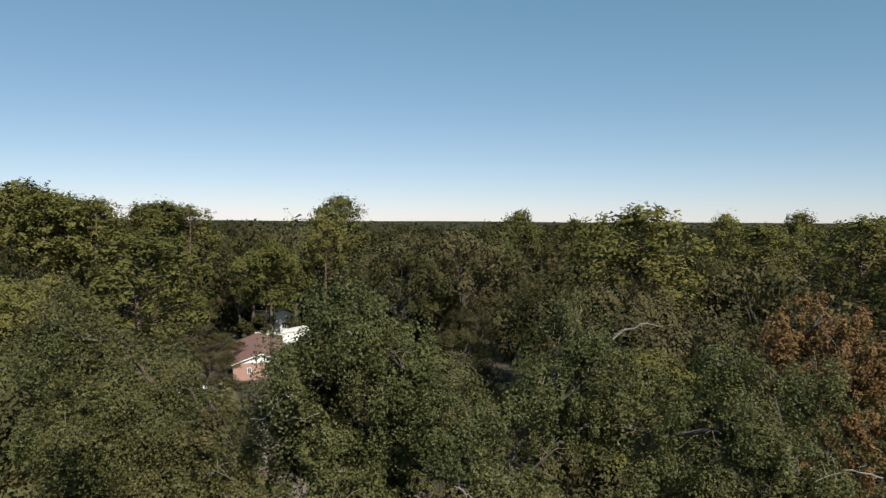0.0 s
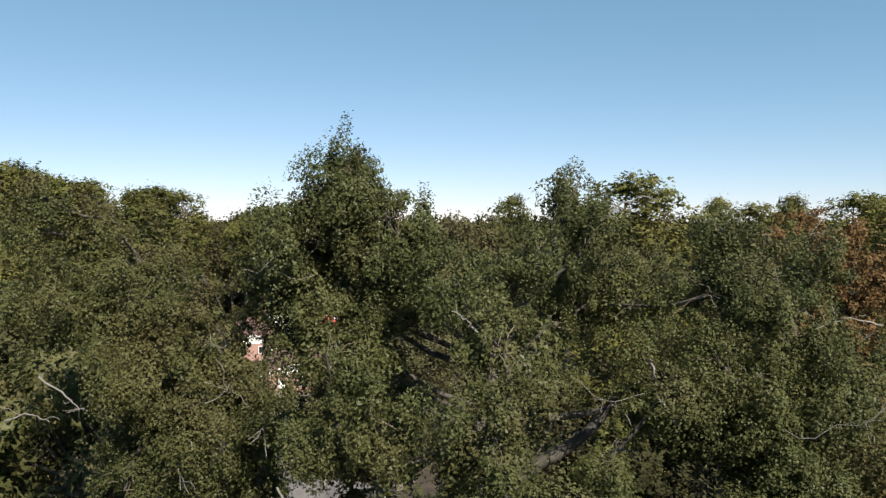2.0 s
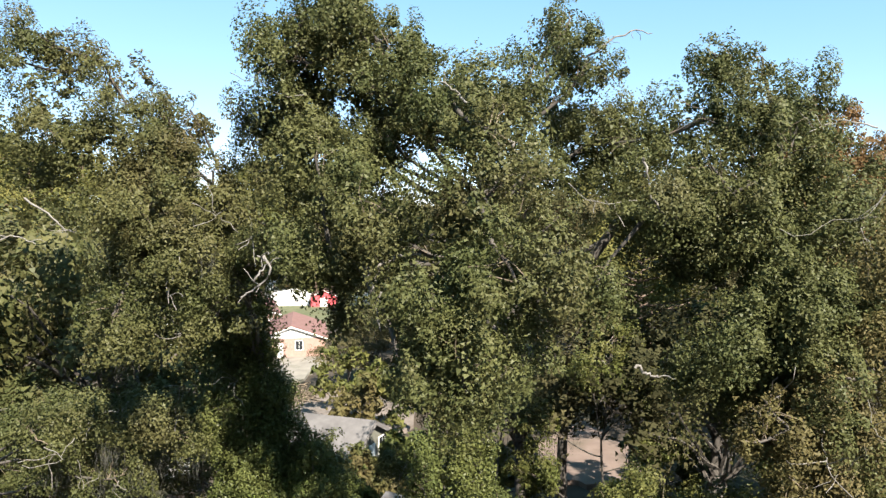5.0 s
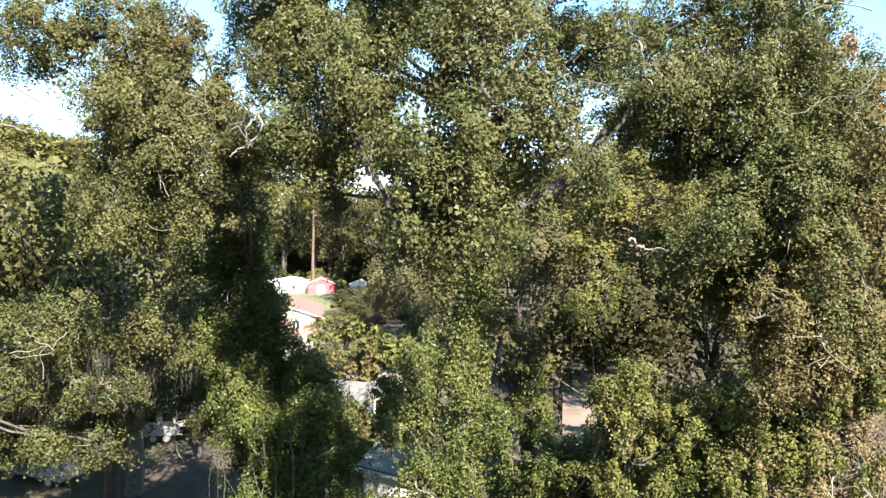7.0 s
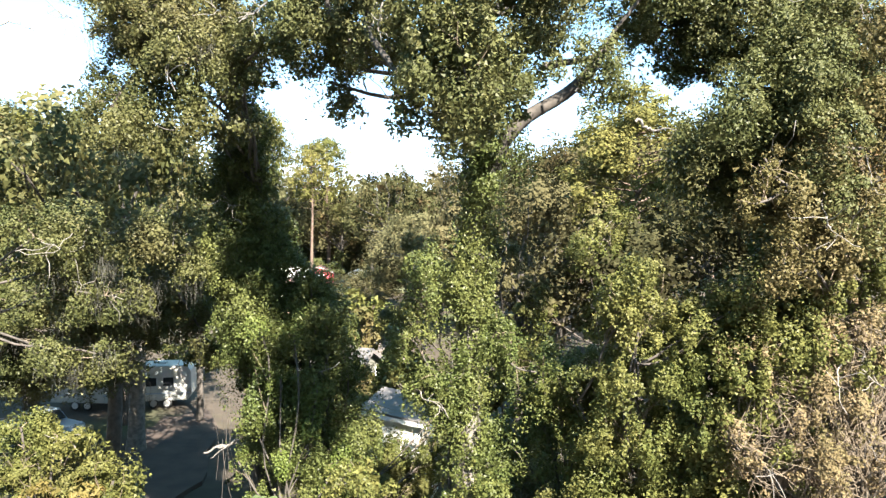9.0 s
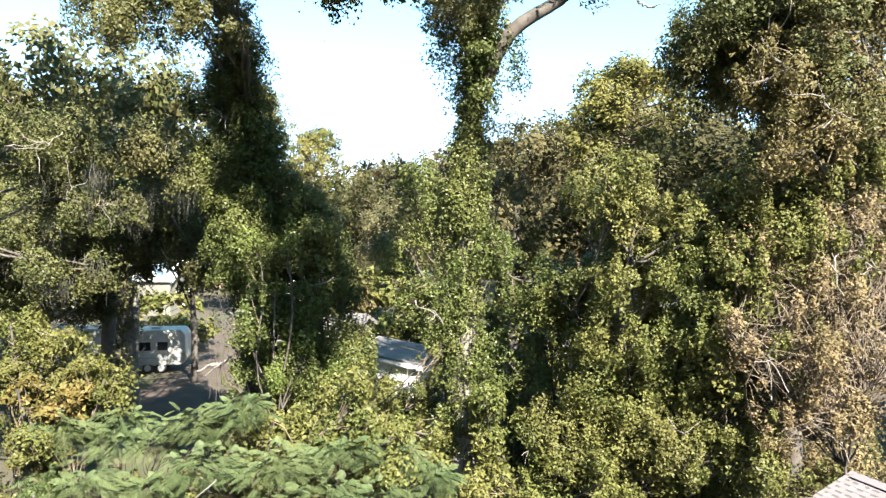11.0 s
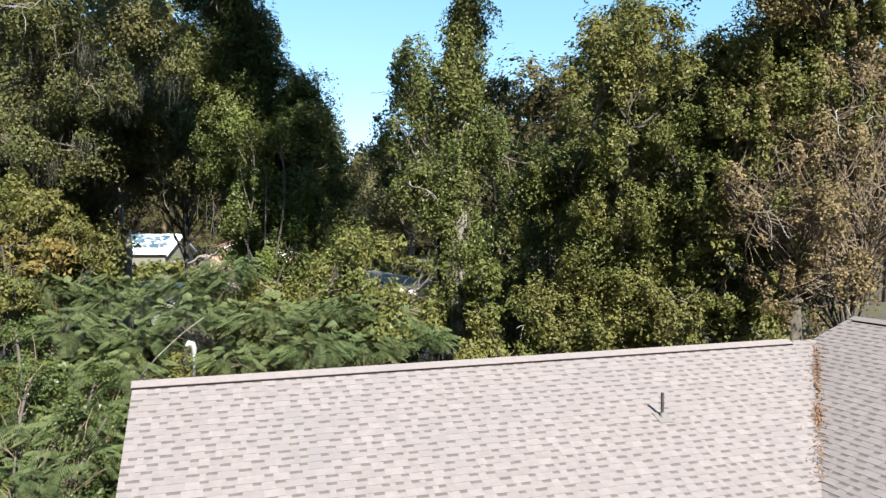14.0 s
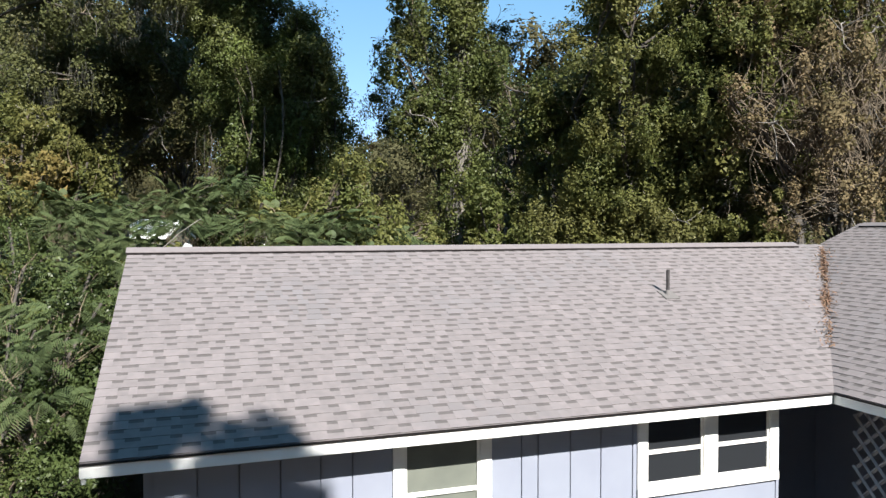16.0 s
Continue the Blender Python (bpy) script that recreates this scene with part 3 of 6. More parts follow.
# plumbing vent pipe with its flashing
pu, pv = 8.119, -1.836
pz = RIDGE + pv * PITCH
pipe = child("vent_pipe", None, house, "thin dark plumbing vent pipe on the roof")
v, q = tubes([([(pu, pv, pz - 0.1), (pu, pv, pz + 0.2), (pu, pv, pz + 0.40)], [0.027, 0.027, 0.027]), ([(pu, pv, pz + 0.40), (pu, pv, pz + 0.38), (pu, pv, pz + 0.2)], [0.022, 0.02, 0.02])], 14)
child("pipe", mesh_of("pipe", v, q, PIPE_DARK, smooth=True), pipe)
bm = box(-0.13, -0.16, 0.0, 0.13, 0.12, 0.008, 0.003)
bmesh.ops.transform(bm, verts=bm.verts[:], matrix=Matrix.Translation((pu, pv, pz + 0.012)) @ Matrix.Rotation(math.atan(PITCH), 4, "X"))
part("flashing", bm, GREY_ROOF, pipe)
v, q = tubes([([(pu, pv, pz), (pu, pv, pz + 0.05), (pu, pv, pz + 0.09)], [0.055, 0.04, 0.024])], 14)
child("collar", mesh_of("collar", v, q, GREY_ROOF, smooth=True), pipe)


# ---- broad-leaved trees round the house ----

OAK_CENTRE = [(-4.0, 20.0, 20.2, 0.9), (-3.1, 20.0, 18.9, 0.8), (-2.1, 20.0, 18.0, 0.6), (-3.7, 20.0, 18.0, 0.6), (-4.5, 20.0, 21.4, 0.8), (-3.1, 20.0, 21.4, 0.9), (-1.7, 20.0, 20.6, 0.8), (-1.7, 20.0, 19.1, 0.8), (-0.9, 20.0, 18.0, 0.7), (0.4, 20.0, 21.6, 0.9), (2.1, 20.0, 21.7, 0.9), (3.2, 20.0, 20.3, 0.7), (3.6, 20.0, 18.6, 0.5), (2.7, 20.0, 18.8, 0.7), (-4.9, 20.0, 19.9, 0.6)] + [(4.2, 22, 21.9, 1), (3.3, 22, 20.3, 0.9), (-2.2, 21, 19.7, 0.8), (5.8, 22, 21.9, 0.9), (-0.9, 21.5, 21.9, 0.9), (-0.4, 13.5, 15.8, 0.6), (0.7, 13, 15.4, 0.7), (1.8, 13.5, 15.8, 0.5), (0.9, 17, 17.2, 0.7), (1.9, 19, 16.8, 0.8), (0.6, 19.5, 16.1, 0.6), (-4, 18, 18.1, 0.7), (-2.4, 17, 17.7, 0.7), (-2.3, 17, 16.4, 0.3), (-1.4, 16, 17.6, 0.8), (-4.9, 19, 17.3, 0.6), (-3.8, 18.6, 22.8, 0.8), (-2.5, 18.8, 24.6, 0.7), (-3.2, 18.8, 23.8, 0.8), (-2.5, 18.8, 24.1, 1.1), (-3.5, 18.5, 22.6, 1.2), (-1.3, 19, 23.2, 1.3), (-3.9, 20, 21.3, 1.0), (-2.6, 16.5, 20, 1.3), (-1.2, 15, 18.9, 1.1), (0.4, 17.5, 21.7, 1.3), (1.4, 15, 20.4, 1.3), (2.7, 19, 22.4, 0.9), (4, 20.5, 24.2, 0.8), (4.4, 20, 22.9, 1), (1, 13.5, 18.8, 1.1), (1.6, 13, 17.4, 1.1), (0.1, 13, 17.2, 1), (0.6, 12.5, 16.1, 1.1), (-3.1, 17, 17.6, 0.9), (-1.8, 19.0, 22.1, 0.8), (-2.4, 19.0, 23.0, 0.8), (-1.2, 19.0, 20.9, 0.8), (-3.2, 19.0, 20.9, 0.8), (-3.9, 19.0, 22.1, 0.7), (-0.6, 19.0, 22.0, 0.7)]
OAK_RIGHT = [(6.5, 18.5, 18, 1.2), (8.7, 16.6, 16.7, 1.1), (7.5, 16.6, 15.8, 1.1), (8.9, 16.2, 14.9, 1.1), (6.8, 17.5, 14.8, 1), (9.6, 16.5, 13.4, 0.9), (7.7, 19.5, 23, 0.6), (8.8, 19, 22.8, 0.6), (10.4, 20, 21.9, 1), (7.3, 19, 21.2, 1.5), (8.8, 18, 20.6, 1.4), (6.1, 18.5, 19.1, 1.5), (8.3, 18, 18.4, 1.6), (10.3, 18.5, 18.8, 1.5), (8.4, 17, 16.3, 1.6), (10.8, 18, 16.4, 1.5), (7.6, 18, 14.5, 1.2), (5, 21, 20.7, 1.2), (4, 17, 16.9, 0.6), (5.4, 17.2, 19.0, 0.8), (7.6, 17.2, 15.0, 0.9), (8.8, 17.2, 16.9, 0.9), (9.8, 17.2, 18.6, 0.9), (7.9, 17.2, 19.4, 0.8), (9.2, 17.2, 14.9, 0.8), (6.8, 17.2, 19.8, 0.8)]
RED_TREE = [(14.8, 30, 22.3, 1.4), (16.4, 30, 22.8, 1.5), (15.2, 29, 21.1, 1.7), (17.9, 30, 20.9, 1.8), (14.1, 29.5, 20, 1.3), (16.5, 29, 18.8, 1.8), (18.7, 30, 18.5, 1.8), (14.8, 29, 18.3, 1.5), (18.3, 30, 16.1, 1.8), (15.9, 29.5, 16, 1.5), (20, 31, 20.2, 1.7)]
OAK_LEFT = [(-8.2, 20.0, 19.2, 0.7), (-7.1, 20.0, 20.5, 0.8), (-6.0, 20.0, 19.9, 0.7), (-6.6, 20.0, 21.6, 0.4), (-7.7, 20.0, 18.6, 0.7), (-5.7, 20.0, 18.9, 0.7), (-8.7, 20.0, 18.5, 0.6), (-5.1, 20.0, 17.8, 0.6), (-6.4, 20.0, 18.6, 0.7)] + [(-7.2, 20, 18.5, 1.2), (-5.8, 20, 18.3, 1), (-8.2, 20, 17.2, 1), (-11.1, 20, 22.9, 1), (-11, 20, 23.8, 0.5), (-9.4, 21, 23.1, 0.8), (-8.2, 22, 21.9, 0.8), (-8.1, 22, 21.1, 0.9), (-9, 20.5, 20.9, 1.5), (-10.4, 19.5, 20.9, 1.2), (-7.8, 20.5, 19.6, 1.2), (-7.6, 19, 18.9, 1.5), (-6.5, 19, 17.2, 1.4), (-8.2, 18.5, 16.1, 1.1), (-5.8, 19, 15.8, 0.9)]
OAK_YELLOW_LOBES = [(-10.9, 20.5, 12.7, 0.9), (-9.7, 21, 12.7, 0.8), (-8.5, 21.2, 12.6, 0.8), (-10.4, 20.5, 11.2, 0.9), (-9.2, 21, 11, 0.8), (-11.2, 21, 9.3, 0.8), (-9.8, 21, 9.2, 0.6), (-7.8, 21.2, 12.7, 0.8), (-7.6, 21.8, 12.1, 0.8), (-10.5, 19, 12.7, 0.9)]
IVY_TREE = [(-5.6, 23, 12.2, 0.6), (-4.3, 22.8, 10.7, 0.6), (-3.4, 22.5, 9.5, 0.6), (-5.8, 23, 11, 1.1), (-4.3, 22.6, 9.6, 1.1), (-5.5, 22.4, 9.3, 1.2), (-3.5, 22.2, 8.2, 1), (-4.9, 22, 7.6, 1.1), (-6.3, 23.5, 13.7, 0.7), (-6.2, 23.5, 8.2, 0.8), (-5.5, 22.8, 6.1, 1.1), (-6.6, 23.5, 9.9, 0.8), (-6.9, 23, 14.5, 1)] + [(-6.6, 23, 12.5, 1.2), (-6.8, 23, 11.3, 0.9), (-5.7, 23, 10.7, 1.4), (-4.5, 22.5, 9.3, 1.3), (-3.6, 22.5, 9.8, 1.1), (-3.4, 22.5, 11.2, 0.8), (-4.7, 22.5, 7.5, 1.4), (-3.3, 22.5, 7.5, 1.2), (-5.8, 24, 9, 1.5), (-2.4, 22, 6.5, 0.9), (-4, 22, 5.8, 1), (-5.8, 23, 13.6, 0.9)] + [(-6.2, 23.0, 14.4, 0.7), (-5.5, 23.0, 13.3, 0.7), (-5.0, 23.0, 12.2, 0.8), (-4.1, 23.0, 11.3, 0.7), (-6.5, 23.0, 15.1, 0.7), (-5.3, 23.0, 11.1, 0.8), (-3.4, 23.0, 10.4, 0.7), (-2.9, 23.0, 9.5, 0.7), (-2.7, 23.0, 8.2, 0.7), (-3.4, 23.0, 8.6, 0.8), (-4.5, 23.0, 9.8, 0.9)]
THICKET = [(4.7, 18.0, 11.5, 0.4), (4.9, 18.0, 10.6, 0.5), (5.4, 18.0, 11.8, 0.5), (5.4, 18.0, 10.9, 0.4)] + [(7.9, 17.2, 11.2, 0.8), (9.2, 17, 11.5, 0.8), (10.3, 16.8, 11.9, 0.8), (6.9, 17.6, 10.5, 0.7), (4.1, 19.5, 8.1, 1.1), (5.4, 18.2, 9.4, 1), (6.9, 17.6, 10.2, 1), (8.7, 17.2, 10.2, 1.1), (7.8, 17.2, 9.5, 0.8), (9.9, 17.2, 9.8, 1), (5.2, 18.6, 7.5, 1.1), (6.9, 18, 8.1, 1.1), (8.5, 17.6, 8.1, 1.1)] + [(3.9, 19.3, 4.7, 1), (5.7, 19, 5.2, 1.1), (7.8, 18.2, 5.6, 1.1), (4.4, 19, 6.4, 0.8), (6.5, 18.9, 6.3, 0.8), (4.8, 19.2, 5.5, 0.8), (7.3, 18.5, 6.8, 0.7), (9.3, 17.8, 6.5, 0.8), (5.2, 18.6, 4.1, 0.9), (6.6, 18.2, 4.3, 0.9), (8.3, 17.8, 4.4, 0.8), (3.5, 19, 3.7, 0.8)]
DRY_THICKET = [(10.5, 17.2, 9, 1.3), (9.7, 17.4, 7.3, 1.2), (10.7, 17, 6.6, 1.2), (9.2, 17.6, 5.4, 0.9), (11.6, 17, 8.1, 1.3), (11.3, 17.4, 10.2, 1), (10, 17, 5.8, 0.8)] + [(7.7, 16.8, 9.7, 0.6), (9.0, 16.8, 10.3, 0.7), (10.0, 16.8, 10.8, 0.7), (8.4, 16.8, 8.6, 0.7), (9.5, 16.8, 9.2, 0.7), (7.2, 16.8, 7.9, 0.6), (8.0, 16.8, 7.2, 0.7), (10.5, 16.8, 9.7, 0.6), (9.3, 16.8, 7.5, 0.7), (10.4, 16.8, 8.3, 0.7)]
BACK_TREE = [(0.2, 26, 11, 1.3), (2.9, 26.6, 11.6, 1.1), (-0.2, 27, 12, 1), (-1, 27, 9.4, 1.1)]
MIMOSA_HIGH = [(-8.7, 17.5, 5.1, 0.5), (-7.4, 17.0, 5.0, 0.5), (-6.5, 17.2, 5.0, 0.5), (-5.3, 17.4, 5.3, 0.5), (-8.7, 16.5, 4.5, 0.5), (-7.4, 16.0, 4.4, 0.5), (-6.2, 16.0, 4.4, 0.5)]
MIMOSA_LOBES = [(-8.7, 17, 5.4, 0.8), (-7.7, 18, 5.2, 0.9), (-5.7, 17.5, 5.4, 0.8), (-4.5, 17.5, 5.7, 0.8), (-7.1, 15, 4.8, 0.7), (-6, 15.5, 4.4, 0.7), (-5.1, 16, 4.8, 0.9), (-3.4, 16, 4.8, 0.9), (-2, 17, 4.8, 0.9), (-0.7, 17.5, 4.5, 0.8), (-2.3, 15.5, 4.2, 0.9), (-3.9, 15, 4.1, 0.7), (-1.1, 16, 4.1, 0.8), (0.2, 17, 4.2, 0.7)]
YELLOW_BUSH = [(-9.5, 18.0, 7.7, 0.6), (-10.4, 18.0, 7.9, 0.6), (-8.7, 18.0, 6.9, 0.5), (-10.0, 18.0, 7.0, 0.6), (-10.7, 18.0, 6.8, 0.6), (-8.1, 18.0, 6.5, 0.5), (-9.1, 18.0, 6.4, 0.5), (-9.8, 17.5, 6.5, 0.8), (-9, 18, 6.1, 0.7), (-9.1, 16, 5.6, 0.6)]
DARK_OAK = [(-9.2, 27, 12.3, 1.3), (-13.6, 26, 11.3, 1.3), (-12, 27, 11.1, 1.3), (-10.1, 27, 10.8, 1.1), (-15.5, 27, 11.6, 1.2)]
SHED_VINES = [(-2.4, 30, 3.2, 0.9), (-1.4, 30, 2.8, 1), (-0.2, 30, 3, 0.9), (-1.1, 29, 1.9, 1.1), (-2.5, 29, 2, 1), (0.3, 29, 2.2, 1), (-2.8, 27, 6, 0.7), (-2.5, 20, 5.7, 0.6), (-2.9, 19.2, 5, 0.6), (-1.7, 19.4, 5, 0.6), (-0.8, 19.4, 4.7, 0.5), (0.1, 19.4, 4.6, 0.5), (-2.1, 18.8, 4.5, 0.6), (-3.4, 19, 4.7, 0.6), (-1, 18.8, 4.1, 0.5), (0.1, 29.0, 5.0, 0.5), (0.4, 29.0, 4.1, 0.6), (0.7, 29.0, 5.3, 0.6), (-0.2, 29.0, 3.5, 0.6)]
HEAVY = [(1.8, 20.8, 14.6), (2.1, 20.5, 15.4), (2.7, 20.3, 16.1), (3.9, 20.3, 16.7), (4.6, 20.2, 17.4), (5.5, 20, 18.8), (3.2, 20.3, 17.5), (3.8, 20.2, 17.6), (4.6, 20.2, 17.7), (5.2, 20.2, 18.2)]

NEAR = dict(leaf=0.080, per_area=280)
BIG = dict(leaf=0.078, per_area=225, spread=1.14, clump=3.9, spray=(0.14, 0.42), hang=1.1, dead=4, inner=True)
oak_centre = broad_tree("oak_tree", "tall live oak with glossy dark green crown and ivy-wrapped trunk", 11, (1.05, 20.9), 20.5, OAK_CENTRE, OAK, girth=0.5, lowest=0.86, lean=(0.5, -0.4), bark=GREY_BARK, **BIG)
oak_right = broad_tree("oak_tree", "dense dark green live oak with bleached dead limbs", 12, (11.2, 21.0), 19.5, OAK_RIGHT, OAK, girth=0.42, lowest=0.72, lean=(-1.0, -1.0), moss=4, **BIG)
broad_tree("maple_tree", "tree with rusty red autumn leaves beside the oaks", 13, (16.4, 30.0), 17.0, RED_TREE, RED_LEAF, girth=0.3, lowest=0.7, group="autumn trees", leaf=0.13, per_area=120, clump=3.0, spray=(0.14, 0.42), dead=6)
oak_left = broad_tree("oak_tree", "live oak with olive green crown and hanging moss", 14, (-5.0, 24.3), 19.5, OAK_LEFT, OAK_YELLOW, girth=0.24, lowest=0.6, lean=(-1.6, -2.0), moss=16, **BIG)
broad_tree("oak_tree", "dull green oak with long hanging moss", 15, (-15.8, 22.6), 13.0, OAK_YELLOW_LOBES, OAK, lean=(1.0, -1.0), lowest=0.85, girth=0.22, moss=24, leaf=0.085, per_area=190, clump=3.6, dead=5, spread=1.08, inner=True)
broad_tree("oak_tree", "dark shaded oak with hanging moss before the campers", 22, (-19.4, 27.2), 12.0, DARK_OAK, OAK, lean=(1.0, -0.4), lowest=0.9, girth=0.24, moss=26, leaf=0.1, per_area=130, clump=3.2, dead=3, spread=1.1, inner=True)
ivy_tree = broad_tree("ivy_covered_tree", "tree wholly smothered in dark green ivy", 16, (-5.4, 23.8), 9.0, IVY_TREE, IVY, girth=0.3, group="vine-covered trees", clump=3.8, spray=(0.12, 0.36), hang=1.5, inner=True, **NEAR)
broad_tree("vine_thicket", "tall thicket of yellow-green vines behind the roof", 17, (6.2, 20.6), 4.0, THICKET, VINE, girth=0.14, spread=1.2, clump=7.5, spray=(0.09, 0.27), hang=1.5, group="thickets", category="bush", leaf=0.084, per_area=300, inner=True)
broad_tree("vine_thicket", "dry brown tangle of vines and bare twigs", 18, (11.0, 18.2), 4.0, DRY_THICKET, DRY, girth=0.12, spread=1.18, group="thickets", category="bush", leaf=0.08, per_area=190, twiggy=9.0, dead=6, clump=4.6, spray=(0.10, 0.26), hang=1.3)
broad_tree("vine_thicket", "bright green vines tumbling before the white shed", 23, (-3.2, 27.6), 2.4, SHED_VINES, VINE, girth=0.1, clump=4.5, spray=(0.12, 0.34), hang=1.5, group="thickets", category="bush", leaf=0.1, per_area=180, dead=2)
rngm = np.random.default_rng(45)
MOSS_OAK = [(rngm.uniform(-17.5, -7.6), rngm.uniform(23.8, 28.4), rngm.uniform(8.9, 11.6), rngm.uniform(0.9, 1.35)) for k in range(30)] + [(rngm.uniform(-17.5, -12.0), rngm.uniform(25.0, 29.0), rngm.uniform(6.4, 9.4), rngm.uniform(0.9, 1.3)) for k in range(11)]
broad_tree("oak_tree", "shaded oak curtained with long grey spanish moss", 25, (-19.2, 25.6), 13.0, MOSS_OAK, OAK, lean=(1.5, 0.4), lowest=0.9, girth=0.26, moss=46, leaf=0.1, per_area=120, clump=3.0, dead=5, inner=True)
TAN_OAK = [(7.5, 15.8, 14.5, 0.4), (8.1, 15.8, 13.8, 0.4), (8.7, 15.8, 14.4, 0.4), (8.1, 15.8, 12.7, 0.4), (8.9, 15.8, 13.0, 0.4), (7.3, 15.8, 13.5, 0.4), (9.4, 15.8, 12.2, 0.4), (8.7, 15.8, 12.0, 0.4), (7.8, 15.8, 12.0, 0.3)] + [(9.6, 16.4, 16.3, 0.8), (10.1, 16.4, 14.8, 0.8), (9.8, 16.4, 13.6, 0.7), (10.3, 16.4, 17.4, 0.8), (8.9, 16.4, 13.9, 0.6), (10.4, 16.4, 12.5, 0.7), (9.4, 16.4, 12.7, 0.7), (10.8, 16.4, 16.1, 0.8), (11.0, 16.4, 13.6, 0.8), (8.6, 16.4, 13.0, 0.5), (9.1, 16.4, 15.1, 0.5)]
broad_tree("oak_tree", "oak with fading tan and olive leaves", 26, (14.2, 20.6), 16.0, TAN_OAK, TAN_LEAF, lean=(-1.0, -0.8), girth=0.24, lowest=0.7, group="autumn trees", leaf=0.085, per_area=170, clump=3.6, spray=(0.14, 0.4), dead=5, inner=True)
YOUNG_TREES = [(8.4, 33, 12.8, 1.3), (7.2, 32, 12.0, 1.2), (9.8, 33, 10.8, 1.4), (10.8, 33, 8.4, 1.5), (11.4, 34, 6.2, 1.5), (5.0, 33, 9.2, 1.2), (4.6, 33, 6.6, 1.3)]
broad_tree("young_tree", "sunlit yellow-green young tree before the clearing", 30, (8.0, 33.4), 8.0, YOUNG_TREES, VINE, girth=0.16, group="vine-covered trees", leaf=0.13, per_area=85, clump=2.6, spray=(0.16, 0.45), dead=2, inner=True)
IVY_SHOULDER = [(-0.5, 20.6, 11.8, 0.6), (-0.3, 20.6, 10.8, 0.7), (-0.6, 20.6, 9.7, 0.7), (0.1, 20.6, 8.7, 0.7), (-0.4, 20.6, 8.2, 0.6)]
broad_tree("ivy_covered_tree", "slender tree smothered in green ivy beside the oak trunk", 33, (0.5, 21.4), 9.0, IVY_SHOULDER, IVY, girth=0.1, group="vine-covered trees", leaf=0.085, per_area=220, clump=4.4, spray=(0.10, 0.3), hang=1.5, dead=2, inner=True)
IVY_DRAPE = [(-3.2, 22.0, 10.3, 0.6), (-2.7, 22.0, 8.9, 0.6), (-3.3, 22.0, 7.9, 0.7), (-2.6, 22.0, 7.0, 0.6), (-3.2, 22.0, 6.0, 0.7), (-2.7, 22.0, 4.9, 0.6), (-3.6, 22.0, 4.8, 0.7), (-3.9, 22.0, 9.4, 0.7), (-3.7, 22.0, 11.2, 0.5)]
broad_tree("ivy_covered_tree", "ivy hanging over a low tree beside the smothered one", 35, (-3.3, 23.2), 5.0, IVY_DRAPE, IVY, girth=0.1, group="vine-covered trees", leaf=0.085, per_area=220, clump=4.2, spray=(0.12, 0.34), hang=1.5, dead=1, twiggy=0.3, inner=True)
# lobes added where the ivy looks sunlit, in the brighter leaf
LIT_VINES = [(-5.1, 21.2, 9.9, 0.4), (-4.5, 21.2, 8.4, 0.5), (-5.3, 21.2, 7.3, 0.5), (-4.6, 21.2, 5.9, 0.5), (-5.1, 21.2, 4.7, 0.5), (-4.0, 21.2, 4.7, 0.5), (-3.6, 21.2, 6.7, 0.5), (-3.4, 21.2, 8.1, 0.4), (-5.8, 21.2, 5.9, 0.4), (-4.1, 21.2, 9.7, 0.4), (-2.8, 21.2, 5.9, 0.4)]
broad_tree("vine_thicket", "patches of brighter green leaves over the dark ivy, sunlight put into their colour", 36, (-4.4, 21.2), 4.0, LIT_VINES, SUNLIT_IVY, girth=0.08, group="thickets", category="bush", leaf=0.085, per_area=230, clump=5.0, spray=(0.10, 0.3), hang=1.5, dead=0, twiggy=0.3)
VINE_CURTAIN = [(2.9, 21.5, 8.0, 0.8), (3.9, 21.5, 6.9, 0.9), (2.5, 21.5, 6.2, 0.9), (4.8, 21.5, 7.8, 0.9), (3.4, 21.5, 5.3, 0.9), (5.5, 21.5, 6.0, 0.9), (2.4, 21.5, 9.5, 0.7), (4.1, 21.5, 8.8, 0.8), (2.3, 20.5, 9.0, 0.6), (3.1, 20.5, 8.7, 0.6), (3.9, 20.5, 8.4, 0.6), (4.8, 20.5, 9.0, 0.6), (1.9, 20.5, 9.9, 0.5)]
broad_tree("vine_thicket", "shaded green vines hanging beside the ivy trunk", 24, (4.6, 22.0), 3.0, VINE_CURTAIN, IVY, girth=0.1, clump=4.0, spray=(0.12, 0.34), hang=1.5, group="thickets", category="bush", leaf=0.085, per_area=200, dead=2)
VINE_AMONG = [(-3.8, 17.6, 5.5, 0.4), (-1.9, 17.6, 5.8, 0.4), (-1.5, 17.6, 6.4, 0.5), (-1.4, 17.6, 5.5, 0.5), (-2.2, 17.6, 5.0, 0.4), (-3.2, 17.6, 4.5, 0.4), (-4.4, 17.6, 4.6, 0.4), (-2.6, 17.6, 5.2, 0.4), (-5.1, 14.5, 3.9, 0.3), (-7.0, 14.5, 3.6, 0.3), (-6.2, 15.5, 4.1, 0.3), (-0.7, 17.6, 5.2, 0.4), (0.2, 18.0, 4.4, 0.4), (-5.1, 17.6, 5.1, 0.4), (-0.8, 16.8, 4.6, 0.4), (-7.8, 14.5, 4.0, 0.4), (-6.2, 14.5, 3.8, 0.4), (-5.1, 15.5, 4.0, 0.3), (-4.2, 15.2, 3.7, 0.3), (-6.9, 15.5, 4.1, 0.3), (-8.3, 14.5, 3.5, 0.3)]
